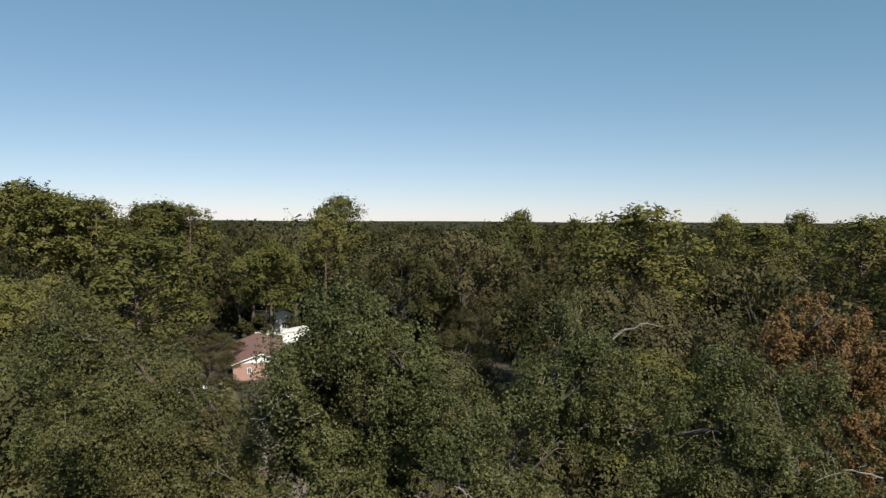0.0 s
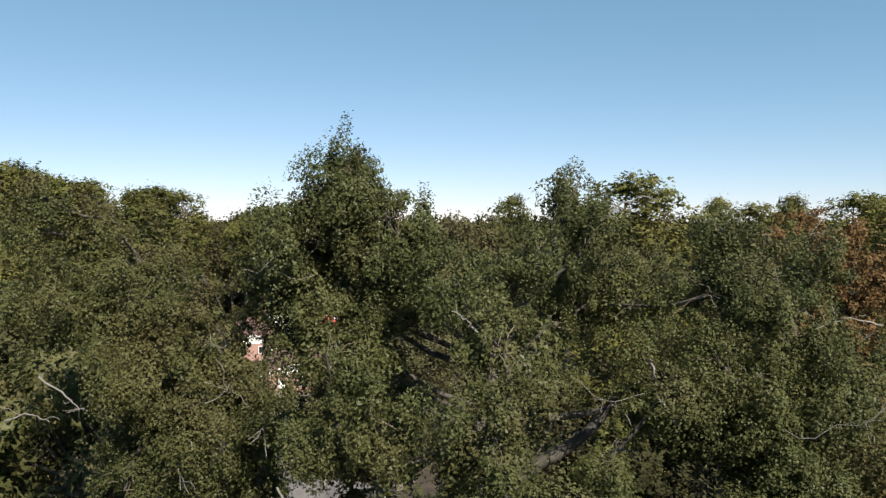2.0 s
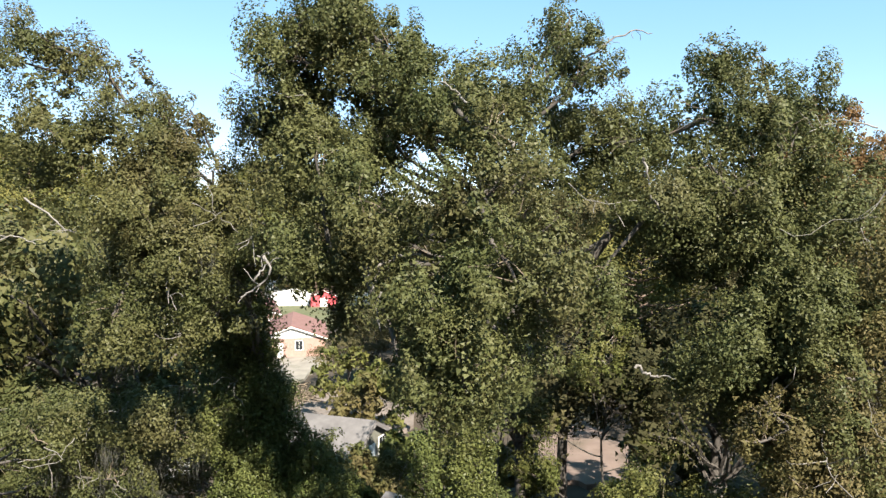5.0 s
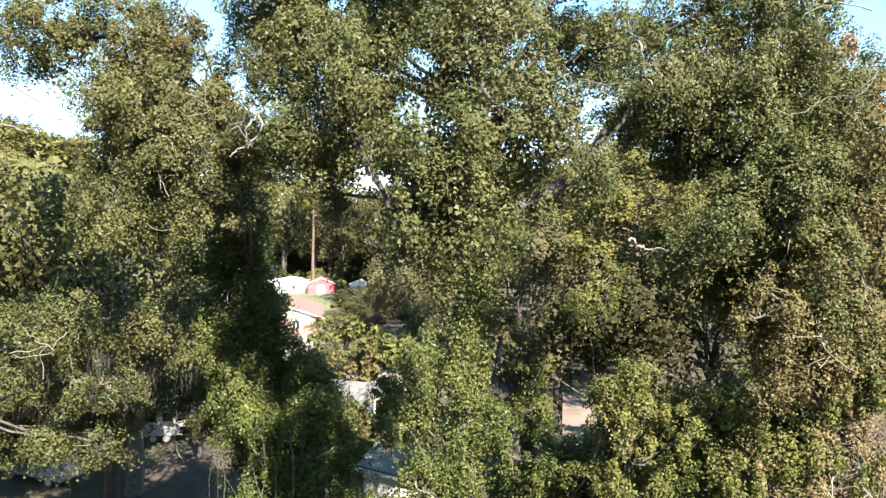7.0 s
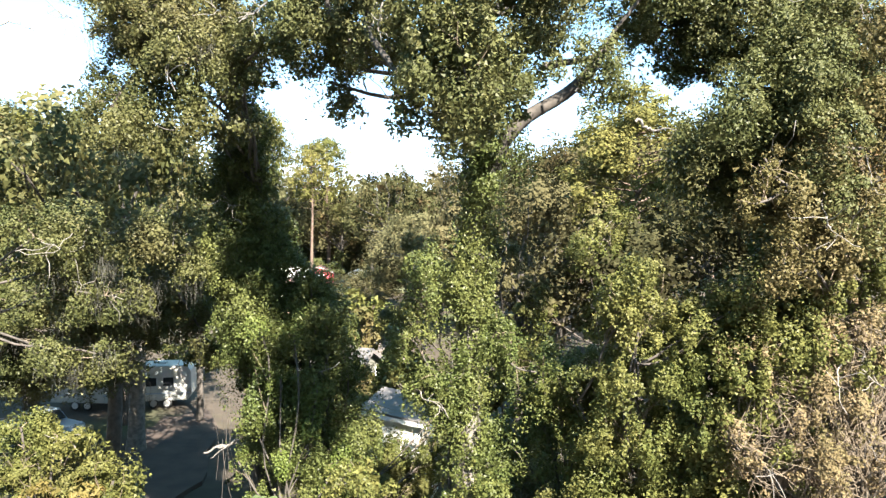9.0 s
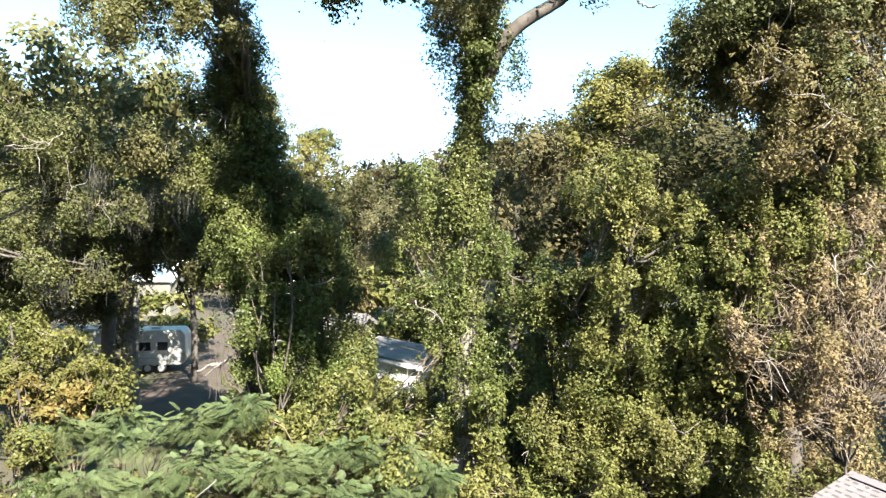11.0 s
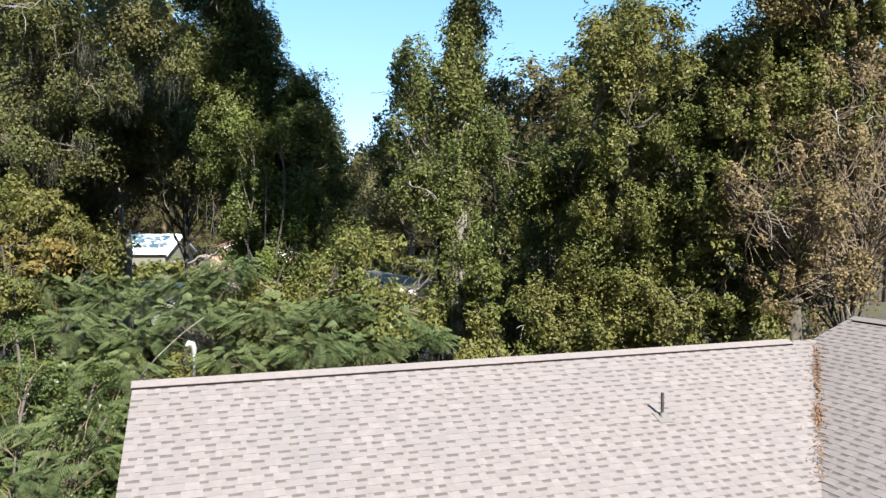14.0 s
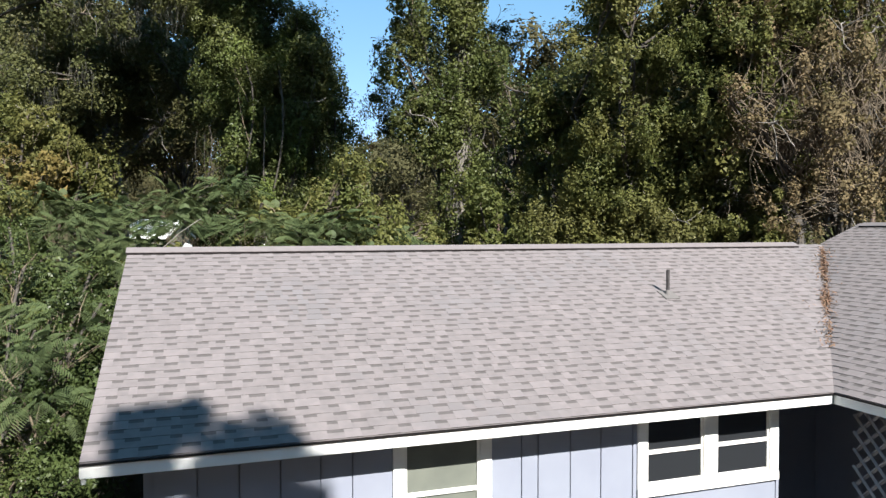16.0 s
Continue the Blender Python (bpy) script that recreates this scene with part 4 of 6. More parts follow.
broad_tree("vine_thicket", "bright yellow-green vines scrambling among the mimosas", 27, (-5.2, 17.9), 2.6, VINE_AMONG, VINE, girth=0.06, clump=5.0, spray=(0.12, 0.3), group="thickets", category="bush", leaf=0.1, per_area=190, dead=1, inner=True)
GABLE_SHRUB = [(-7.0, 13.2, 4.2, 0.4), (-6.2, 12.8, 3.8, 0.4), (-6.3, 12.2, 3.2, 0.4), (-5.5, 12.0, 3.1, 0.3), (-5.4, 11.5, 2.6, 0.3), (-6.0, 11.2, 2.5, 0.4), (-5.1, 10.6, 2.1, 0.3), (-5.3, 10.2, 1.8, 0.3), (-4.5, 9.8, 1.6, 0.3), (-5.9, 13.4, 4.2, 0.2), (-5.2, 9.6, 1.6, 0.3), (-5.4, 12.6, 3.6, 0.2), (-8.0, 14.5, 4.9, 0.4)]
broad_tree("glossy_shrub", "dense small-leaved glossy green shrub beside the gable end", 34, (-6.4, 11.4), 1.6, GABLE_SHRUB, SHRUB_LEAF, girth=0.05, clump=7.0, spray=(0.08, 0.22), group="undergrowth", category="bush", leaf=0.05, per_area=420, dead=0, inner=True, twiggy=0.3)
VINE_FOOT = [(1.6, 19.3, 5.5, 0.5), (1.6, 19.3, 4.6, 0.5), (2.0, 18.6, 3.7, 0.6), (3.0, 19.3, 4.9, 0.6), (3.7, 18.6, 4.3, 0.6), (2.6, 17.8, 3.0, 0.5), (4.5, 18.0, 3.7, 0.5), (1.2, 18.0, 3.6, 0.5)]
broad_tree("vine_thicket", "leafy green vines at the foot of the ivy trunk", 28, (3.2, 19.8), 2.6, VINE_FOOT, VINE, girth=0.06, clump=5.0, spray=(0.12, 0.32), hang=1.3, group="thickets", category="bush", leaf=0.11, per_area=170, dead=1, inner=True)
GOLD_BUSH = [(-9.5, 17.0, 5.4, 0.4), (-9.5, 17.0, 4.6, 0.4), (-9.0, 17.0, 5.9, 0.4), (-9.7, 17.0, 6.5, 0.4), (-8.5, 17.0, 6.5, 0.3), (-9.2, 17.0, 3.8, 0.3)]
broad_tree("golden_bush", "bush with golden and orange autumn leaves", 29, (-10.6, 17.6), 3.0, GOLD_BUSH, GOLD_LEAF, girth=0.06, clump=4.0, spray=(0.12, 0.3), group="thickets", category="bush", leaf=0.1, per_area=150, dead=1, inner=True)
broad_tree("shade_tree", "slender leafy tree behind the ivy trunk", 19, (1.2, 26.3), 6.0, BACK_TREE, OAK_YELLOW, girth=0.2, group="vine-covered trees", **NEAR)
broad_tree("green_bush", "yellow-green bush with fading leaves", 20, (-9.6, 17.9), 3.0, YELLOW_BUSH, VINE, dead=1, girth=0.1, clump=4.0, spray=(0.12, 0.32), inner=True, group="thickets", category="bush", **NEAR)


def heavy_limb(tree, points, w0, w1):
    """A thick dark limb through a few places, smoothed."""
    P = np.array(points) - np.array(tree.location)
    t = np.linspace(0, len(P) - 1, 16)
    k = np.arange(len(P))
    s = np.stack([np.interp(t, k, P[:, i]) for i in range(3)], -1)
    for j in range(2):
        s[1:-1] = (s[:-2] + 2 * s[1:-1] + s[2:]) / 4
    v, q = tubes([(s, np.linspace(w0, w1, 16))], 8)
    child("limb", mesh_of("limb", v, q, BARK, smooth=True), tree, "thick dark curved limb")


heavy_limb(oak_centre, HEAVY[:6], 0.25, 0.12)
heavy_limb(oak_centre, HEAVY[6:], 0.13, 0.05)
def dead_branch(tree, points, w0, w1, seed, forks=3):
    """A bleached crooked branch through a few places, with short broken side shoots."""
    rng = np.random.default_rng(seed)
    P = np.array(points, float) - np.array(tree.location)
    t = np.linspace(0, len(P) - 1, 12)
    k = np.arange(len(P))
    s = np.stack([np.interp(t, k, P[:, i]) for i in range(3)], -1) + rng.normal(size=(12, 3)) * w0 * 0.5
    ls = [(s, np.linspace(w0, w1, 12) * 0.75)]
    for j in range(forks):
        a = s[rng.integers(4, 11)]
        ls.append((wander(rng, a, a + rng.normal(size=3) * [0.26, 0.2, 0.2], 6, jitter=0.25), np.linspace(w1 * 0.6, 0.006, 6)))
    v, q = tubes(ls, 7)
    child("dead_branch", mesh_of("dead_branch", v, q, PALE_BARK, smooth=True), tree, "bleached bare branch")


dead_branch(oak_centre, [(0.8, 14.5, 20.87), (0.57, 14.5, 21.12), (0.28, 14.5, 21.31)], 0.035, 0.015, 300, 3)
dead_branch(oak_centre, [(1.77, 15.5, 20.33), (1.93, 15.5, 19.96), (2.08, 15.5, 19.65)], 0.05, 0.04, 301, 1)
dead_branch(oak_right, [(4.5, 15.5, 15.33), (4.75, 15.5, 15.15), (5.04, 15.5, 15.08)], 0.045, 0.03, 302, 1)
dead_branch(oak_right, [(3.81, 18.4, 16.48), (4.18, 18.4, 16.77), (4.47, 18.4, 17.14), (4.84, 18.4, 17.21), (5.35, 18.4, 17.11)], 0.07, 0.03, 303, 4)
dead_branch(oak_right, [(10.63, 16.9, 20.66), (9.81, 16.9, 20.86), (9.01, 16.9, 20.6)], 0.03, 0.012, 304, 4)
dead_branch(oak_right, [(4.91, 16.5, 19.91), (5.04, 16.5, 19.71), (4.98, 16.5, 19.51)], 0.05, 0.03, 305, 1)
dead_branch(oak_right, [(5.12, 16.5, 19.12), (5.45, 16.5, 18.59), (5.65, 16.5, 18.25)], 0.04, 0.015, 306, 3)
dead_branch(oak_centre, [(4.46, 20.4, 23.12), (5.03, 20.4, 23.53), (5.75, 20.4, 23.86), (6.32, 20.4, 23.78)], 0.05, 0.015, 307, 4)
dead_branch(oak_centre, [(-1.15, 15.8, 17.51), (-0.83, 15.8, 17.66), (-0.52, 15.8, 17.81), (-0.2, 15.8, 17.79)], 0.06, 0.03, 308, 3)
dead_branch(oak_centre, [(-3.22, 13.4, 17.41), (-3.0, 13.4, 17.73), (-3.16, 13.4, 17.89)], 0.03, 0.015, 309, 3)
dead_branch(oak_centre, [(-0.87, 13.4, 17.18), (-0.96, 13.4, 16.75), (-0.88, 13.4, 16.42)], 0.03, 0.015, 310, 3)
dead_branch(oak_centre, [(-3.21, 14.0, 17.86), (-3.05, 14.0, 17.53), (-3.39, 14.0, 17.2), (-3.66, 14.0, 17.04)], 0.035, 0.015, 311, 3)
dead_branch(oak_centre, [(-0.96, 14.0, 17.53), (-1.08, 14.0, 17.26), (-1.02, 14.0, 16.98)], 0.03, 0.012, 312, 2)
dead_branch(oak_left, [(-10.26, 18.3, 19.14), (-9.56, 18.3, 18.63), (-9.28, 18.3, 18.33), (-8.99, 18.3, 18.26)], 0.04, 0.015, 313, 5)
dead_branch(oak_left, [(-11.15, 18.3, 17.98), (-10.57, 18.3, 18.19), (-10.0, 18.3, 17.97)], 0.03, 0.015, 314, 3)
dead_branch(oak_left, [(-9.93, 21.5, 12.77), (-9.33, 21.5, 12.86), (-9.08, 21.5, 13.11)], 0.05, 0.03, 315, 1)
dead_branch(ivy_tree, [(-6.02, 22.3, 6.3), (-6.46, 22.3, 6.04), (-6.81, 22.3, 5.99), (-7.16, 22.3, 5.78)], 0.06, 0.045, 316, 3)


def hanging_vines(tree, places, seed):
    """Bare tan vine stems that hang from the ivy, crossing one another."""
    rng = np.random.default_rng(seed)
    o = np.array(tree.location)
    ls = []
    for x, y, top, low in places:
        for k in range(4):
            a = np.array([x + rng.normal() * 0.25, y + rng.normal() * 0.15, top + rng.normal() * 0.4]) - o
            ls.append((wander(rng, a, a + [rng.normal() * 0.35, rng.normal() * 0.1, low - top], 9, jitter=0.07), np.full(9, rng.uniform(0.005, 0.012))))
    v, q = tubes(ls, 5)
    child("vine_tangle", mesh_of("vine_tangle", v, q, BARK, smooth=True), tree, "bare tan hanging vine stems", "stuff")


hanging_vines(ivy_tree, [(-6.6, 22.4, 7.6, 4.6), (-6.2, 22.1, 6.9, 4.4)], 312)


def ivy_on_trunk(seed, trunk, bulges, z0, z1, radius, mat):
    """Ivy round a trunk, thicker where bulges (height, extra radius, angle) say so."""
    rng = np.random.default_rng(seed)
    line, rad = TRUNKS[trunk]

    def centre(z):
        return np.stack([np.interp(z, line[:, 2], line[:, k]) for k in (0, 1)] + [np.asarray(z, float)], -1)

    n = int((z1 - z0) * 19)
    z = rng.uniform(z0, z1, n)
    a = rng.uniform(0, 2 * np.pi, n)
    r = radius * rng.uniform(0.5, 1.25, n)
    C = centre(z) + np.stack([r * np.cos(a), r * np.sin(a), 0 * r], -1)
    R = rng.uniform(0.2, 0.4, n)
    for h, extra, ang in bulges:
        m = 22
        p = rng.normal(size=(m, 3)) * [extra * 0.5, extra * 0.5, extra * 0.6]
        C = np.concatenate([C, p + centre(h) + [extra * 0.6 * math.cos(ang), extra * 0.6 * math.sin(ang), 0]])
        R = np.concatenate([R, rng.uniform(0.22, 0.42, m)])
    v, q = foliage(rng, C, R, 150, 0.088)
    ivy = tagged(new("ivy_vine"), "thick green ivy climbing a tree trunk", "ivy", "ivy on the trunks")
    child("foliage", mesh_of("foliage", v, q, mat), ivy)
    for k in range(6):
        a0 = rng.uniform(0, 6.28)
        zz = np.linspace(0.0, z1 * rng.uniform(0.5, 0.95), 16)
        rr = np.interp(zz, line[:, 2], rad) + 0.03
        aa = a0 + 0.5 * np.sin(zz * 0.5 + k)
        v, q = tubes([(centre(zz) + np.stack([rr * np.cos(aa), rr * np.sin(aa), 0 * rr], -1), np.full(16, 0.025))], 5)
        child("stem", mesh_of("stem", v, q, BARK, smooth=True), ivy)
    return ivy


ivy_on_trunk(31, 11, [(1.6, 0.8, -2.6), (4.4, 0.6, 3.0), (6.6, 0.8, 0.2), (8.0, 0.9, 3.4), (9.6, 0.8, 0.2), (11.0, 0.8, 3.5), (14.6, 0.8, -1.6), (15.6, 1.0, -1.4), (16.6, 1.0, 3.2)], 0.8, 18.5, 0.38, IVY)
ivy_on_trunk(33, 14, [(15.5, 0.7, 2.8), (14.0, 0.8, 3.0), (12.8, 0.6, 0.4)], 11.0, 17.6, 0.5, IVY)
ivy_on_trunk(32, 12, [(12.0, 0.8, 3.0), (13.5, 0.9, -1.5)], 10.5, 16.5, 0.5, IVY)




def fronds(rng, lobes, per_lobe, length=(0.28, 0.50)):
    """Feathery leaves: a rib with pairs of fine strips, arching outwards."""
    V, Q, ribs = [], [], []
    for x, y, z, r in lobes:
        for k in range(int(per_lobe * r * r)):
            d = rng.normal(size=3)
            d /= np.linalg.norm(d)
            d[2] = abs(d[2]) * 0.7
            p = np.array([x, y, z]) + d * r * rng.uniform(0.3, 1.05) * [1, 1, 0.9]
            out = np.array([d[0], d[1], 0.05 + rng.normal() * 0.15])
            out += rng.normal(size=3) * 0.3
            out /= np.linalg.norm(out) + 1e-9
            side = np.cross(out, [0, 0, 1.0])
            side /= np.linalg.norm(side) + 1e-9
            ln = rng.uniform(*length)
            n = 13
            for i in range(n):
                s = (i + 1) / n
                c = p + out * ln * s - np.array([0, 0, 0.42 * ln * s * s])
                half = ln * 0.30 * math.sin(math.pi * (0.18 + 0.76 * s))
                for sg in (-1, 1):
                    e = c + side * sg * half + out * half * 0.35 - np.array([0, 0, half * 0.6])
                    w = out * ln * 0.024
                    V += [c - w, c + w, e + w * 0.7, e - w * 0.7]
    V = np.array(V)
    return V, np.arange(len(V), dtype=np.int32).reshape(-1, 4)


def mimosa(label, seed, lobes, base, per_lobe=165):
    rng = np.random.default_rng(seed)
    t = tagged(new("mimosa_tree"), label, "tree", "mimosas behind the house")
    t.location = (base[0], base[1], 0)
    L = [(x - base[0], y - base[1], z, r) for x, y, z, r in lobes]
    v, q = fronds(rng, L, per_lobe)
    child("frond_mass", mesh_of("frond_mass", v, q, MIMOSA), t)
    stems = []
    for x, y, z, r in L:
        s = wander(rng, (rng.normal() * 0.15, rng.normal() * 0.15, 0), (x, y, z - 0.1), 8, sag=0.4, jitter=0.2)
        stems.append((s, np.linspace(0.03, 0.010, 8)))
        for k in range(6):
            a = rng.uniform(0, 6.28)
            stems.append((wander(rng, s[5], (x + r * 0.7 * math.cos(a), y + r * 0.7 * math.sin(a), z + rng.uniform(-0.1, 0.3) * r), 5), np.linspace(0.012, 0.005, 5)))
    v, q = tubes(stems, 5)
    child("stemwork", mesh_of("stemwork", v, q, TWIG, smooth=True), t, kind="stuff")
    return t


mimosa("feathery green mimosa thicket below the ridge line", 41, MIMOSA_LOBES[:5], (-7.0, 16.8))
mimosa("feathery mimosa boughs over the yard", 45, MIMOSA_HIGH, (-8.2, 17.0))
mimosa("feathery green mimosa thicket beside the service mast", 42, MIMOSA_LOBES[5:9], (-4.4, 17.6))
mimosa("feathery green mimosa thicket near the ivy trunk", 43, MIMOSA_LOBES[9:], (-1.2, 17.8))
SIDE = [(-5.9, 12.6, 3.4, 0.9), (-6.3, 11.2, 2.9, 0.9), (-5.4, 10.6, 2.3, 0.8), (-6.9, 12.0, 2.4, 0.9), (-7.0, 10.2, 2.0, 0.9), (-5.4, 11.6, 3.1, 0.7), (-7.6, 13.6, 3.2, 0.9), (-6.6, 14.6, 3.9, 0.9), (-5.7, 14.0, 4.0, 0.8), (-7.9, 15.0, 3.9, 0.9), (-8.8, 14.0, 3.4, 0.9), (-9.4, 12.4, 2.8, 0.9), (-8.4, 11.4, 2.4, 0.9)]
mimosa("feathery mimosa branches over the gable end of the roof", 44, SIDE, (-6.2, 11.0), 70)


def leafy_bush(label, seed, centre, size, mat, n=14, leaf=0.10, per_area=58, name="bush"):
    """A low bush: random lobes over an ellipsoid."""
    rng = np.random.default_rng(seed)
    L = []
    for k in range(n):
        a, rr = rng.uniform(0, 6.28), math.sqrt(rng.random())
        h = size[2] * (0.25 + 0.75 * rng.random() * (1 - 0.6 * rr))
        L.append((centre[0] + size[0] * rr * math.cos(a), centre[1] + size[1] * rr * math.sin(a), h, rng.uniform(0.45, 0.8) * min(1.3, size[2] / 2.2)))
    return broad_tree(name, label, seed, (centre[0], centre[1]), size[2] * 0.4, L, mat, leaf=leaf, per_area=per_area, girth=0.08, dead=0, group="undergrowth", category="bush")


leafy_bush("bright green undergrowth behind the roof", 51, (-3.0, 19.6), (3.0, 1.6, 4.0), VINE, 16)
leafy_bush("bright green undergrowth at the ivy trunk", 52, (1.6, 19.2), (2.0, 1.2, 3.4), IVY, 12)
leafy_bush("green undergrowth behind the mimosas", 53, (-8.6, 19.4), (3.0, 1.6, 3.6), IVY, 14)
leafy_bush("yellow-green undergrowth behind the roof valley", 54, (6.6, 20.3), (2.4, 1.3, 3.8), VINE, 22)
leafy_bush("green shrubs beside the gable end", 55, (-7.0, 9.6), (1.8, 3.0, 2.0), IVY, 16)
leafy_bush("sunlit yellow vine tangle at the foot of the ivy", 56, (-2.6, 22.6), (1.2, 1.0, 5.5), VINE, 10)
leafy_bush("green undergrowth between the ivy trunk and the thicket", 58, (3.6, 19.9), (2.0, 1.2, 4.0), IVY, 20)
leafy_bush("yellow-green undergrowth below the thicket", 59, (8.6, 20.4), (2.8, 1.0, 5.2), VINE, 28)
leafy_bush("shaded undergrowth behind the mimosas", 60, (-6.0, 20.4), (2.4, 1.4, 4.6), IVY, 14)
leafy_bush("low green growth beside the drive", 61, (-11.5, 20.0), (2.0, 2.4, 4.0), VINE, 14)
leafy_bush("low shaded growth among the trunks", 62, (3.0, 27.0), (4.0, 2.0, 5.0), OAK, 14)
leafy_bush("bright vines climbing before the white shed", 63, (-1.4, 30.4), (2.2, 1.0, 4.0), VINE, 18)
leafy_bush("yellow-green growth among the mimosas", 64, (-4.2, 17.4), (3.4, 1.0, 4.7), VINE, 30)
leafy_bush("dark green shrubs among the mimosas", 65, (-7.4, 13.4), (2.2, 1.8, 3.5), IVY, 16)
leafy_bush("dark green shrubs beside the gable end", 66, (-8.4, 10.6), (1.8, 2.0, 2.6), IVY, 16)
leafy_bush("small-leaved shrubs beside the house corner", 68, (-5.7, 8.6), (1.3, 1.7, 1.9), IVY, 18, leaf=0.075, per_area=130)
leafy_bush("dry brown brush behind the wing", 69, (12.3, 18.7), (2.0, 0.9, 3.7), DRY, 16)
leafy_bush("dark undergrowth among the trunks", 70, (14.0, 24.5), (3.0, 1.6, 6.0), OAK, 18)
leafy_bush("dark shaded undergrowth behind the vines", 72, (6.0, 24.8), (3.2, 1.4, 7.0), OAK, 20)
leafy_bush("dark shaded undergrowth beside the ivy trunk", 73, (3.0, 24.6), (2.4, 1.2, 6.6), OAK, 22)
leafy_bush("dark thicket before the campers", 67, (-10.5, 17.6), (2.4, 1.6, 4.6), IVY, 18)
leafy_bush("dry brown brush beyond the roof", 57, (12.8, 20.6), (2.6, 1.5, 4.6), DRY, 20)


def strap_plant():
    rng = np.random.default_rng(61)
    t = tagged(new("strap_leaf_plant"), "clump of long pale green strap leaves behind the ridge", "plant")
    t.location = (0.0, 15.9, 0)
    lines_v, lines_q, b = [], [], 0
    for k in range(70):
        a, lean = rng.uniform(0, 6.28), rng.uniform(0.15, 0.8)
        x0, y0 = rng.normal() * 0.8, rng.normal() * 0.35
        h = rng.uniform(2.2, 3.5)
        w = rng.uniform(0.03, 0.055)
        for i in range(7):
            s = i / 6
            c = np.array([x0 + math.cos(a) * lean * h * s * s * 0.6, y0 + math.sin(a) * lean * h * s * s * 0.6, h * (s - 0.28 * lean * s ** 3 * 1.6)])
            sd = np.array([-math.sin(a), math.cos(a), 0]) * w * (1 - s ** 3)
            lines_v += [c - sd, c + sd]
            if i < 6:
                lines_q.append((b + 2 * i, b + 2 * i + 1, b + 2 * i + 3, b + 2 * i + 2))
        b += 14
    child("foliage", mesh_of("foliage", np.array(lines_v), np.array(lines_q), STRAP), t)
    return t


strap_plant()


# service mast with its weatherhead and drop cable
mast = tagged(new("service_mast"), "grey steel service mast with a hooded weatherhead", "mast")
mast.location = (-4.62, 14.9, 0)
v, q = tubes([([(0, 0, 0), (0, 0, 2), (0, 0, 4.35)], [0.035] * 3)], 12)
child("pole", mesh_of("pole", v, q, GALV, smooth=True), mast)
v, q = tubes([([(0, 0, 4.30), (0, 0, 4.42), (-0.03, -0.02, 4.50), (-0.09, -0.05, 4.53), (-0.14, -0.08, 4.48)], [0.045, 0.06, 0.075, 0.07, 0.03])], 12)
child("weatherhead", mesh_of("weatherhead", v, q, GALV, smooth=True), mast, "hooded grey weatherhead")
rngc = np.random.default_rng(5)
loops = [(wander(rngc, (-0.12, -0.06, 4.46), (-0.10, -0.02, 4.05), 7, jitter=0.5), np.full(7, 0.009)) for k in range(3)]
v, q = tubes(loops, 6)
child("cable_loop", mesh_of("cable_loop", v, q, CABLE), mast)
ts = np.linspace(0, 1, 12)
drop = np.stack([-0.1 - 22 * ts, 0.0 + 12 * ts, 4.1 + 2.4 * ts - 2.2 * np.sin(np.pi * ts)], -1)
v, q = tubes([(drop, np.full(12, 0.012))], 6)
child("service_cable", mesh_of("service_cable", v, q, CABLE), mast)

# the tree behind the walk whose top shades the corner of the roof
broad_tree("shade_tree", "small leafy tree on the open side of the house", 71, (4.2, -6.7), 9.0, [(4.45, -6.3, 15.77, 1.0), (4.95, -6.7, 15.27, 1.1), (3.95, -6.8, 14.97, 1.1), (4.45, -6.9, 14.27, 1.3), (5.05, -6.4, 14.07, 1.2), (3.75, -6.5, 13.67, 1.2), (4.05, -6.7, 12.67, 1.3), (5.55, -6.5, 14.85, 0.8), (5.75, -6.5, 13.95, 0.9), (5.35, -6.6, 15.45, 0.5)], OAK, leaf=0.2, per_area=130, girth=0.2)


# ---- middle and far woods ----

def wood_oak(seed, leaf, mat, height=20.0, spread=6.6, per=1.0, low=0.48):
    """A woodland oak of that height about the origin: trunk, branches and crown meshes."""
    rng = np.random.default_rng(seed)
    L = []
    for k in range(17):
        a, rr = k * 2.4 + rng.normal() * 0.4, math.sqrt((k + 0.5) / 17)
        top = height * (low + (0.95 - low) * math.sqrt(max(0, 1 - 0.9 * rr * rr)))
        r = rng.uniform(1.6, 2.6)
        L.append((spread * rr * math.cos(a), spread * rr * math.sin(a), top - r * rng.uniform(0.6, 1.3), r))
        if k % 2:
            L.append((spread * rr * 0.8 * math.cos(a + 0.6), spread * rr * 0.8 * math.sin(a + 0.6), height * rng.uniform(low, low + 0.18), r * 0.8))
    C, R, D = clumps_of(rng, L, 0.75, (0.45, 0.95))
    v, q = foliage(rng, C, R, 1.1 * per / (leaf * leaf), leaf, slim=0.65, loose=0.5, out=0.2, D=D, whole=1.1)
    lines = []
    for x, y, z, r in L:
        lines.append((wander(rng, (0, 0, height * rng.uniform(0.3, 0.55)), (x, y, z), 6, jitter=0.15), np.linspace(0.13, 0.03, 6)))
    bv, bq = tubes(lines, 4)
    tv, tq = tubes([(wander(rng, (0, 0, -0.3), (0, 0, height * 0.62), 7, jitter=0.05), np.linspace(0.40, 0.18, 7))], 7)
    return mesh_of("trunk", tv, tq, BARK, smooth=True), mesh_of("branches", bv, bq, BARK), mesh_of("crown", v, q, mat)


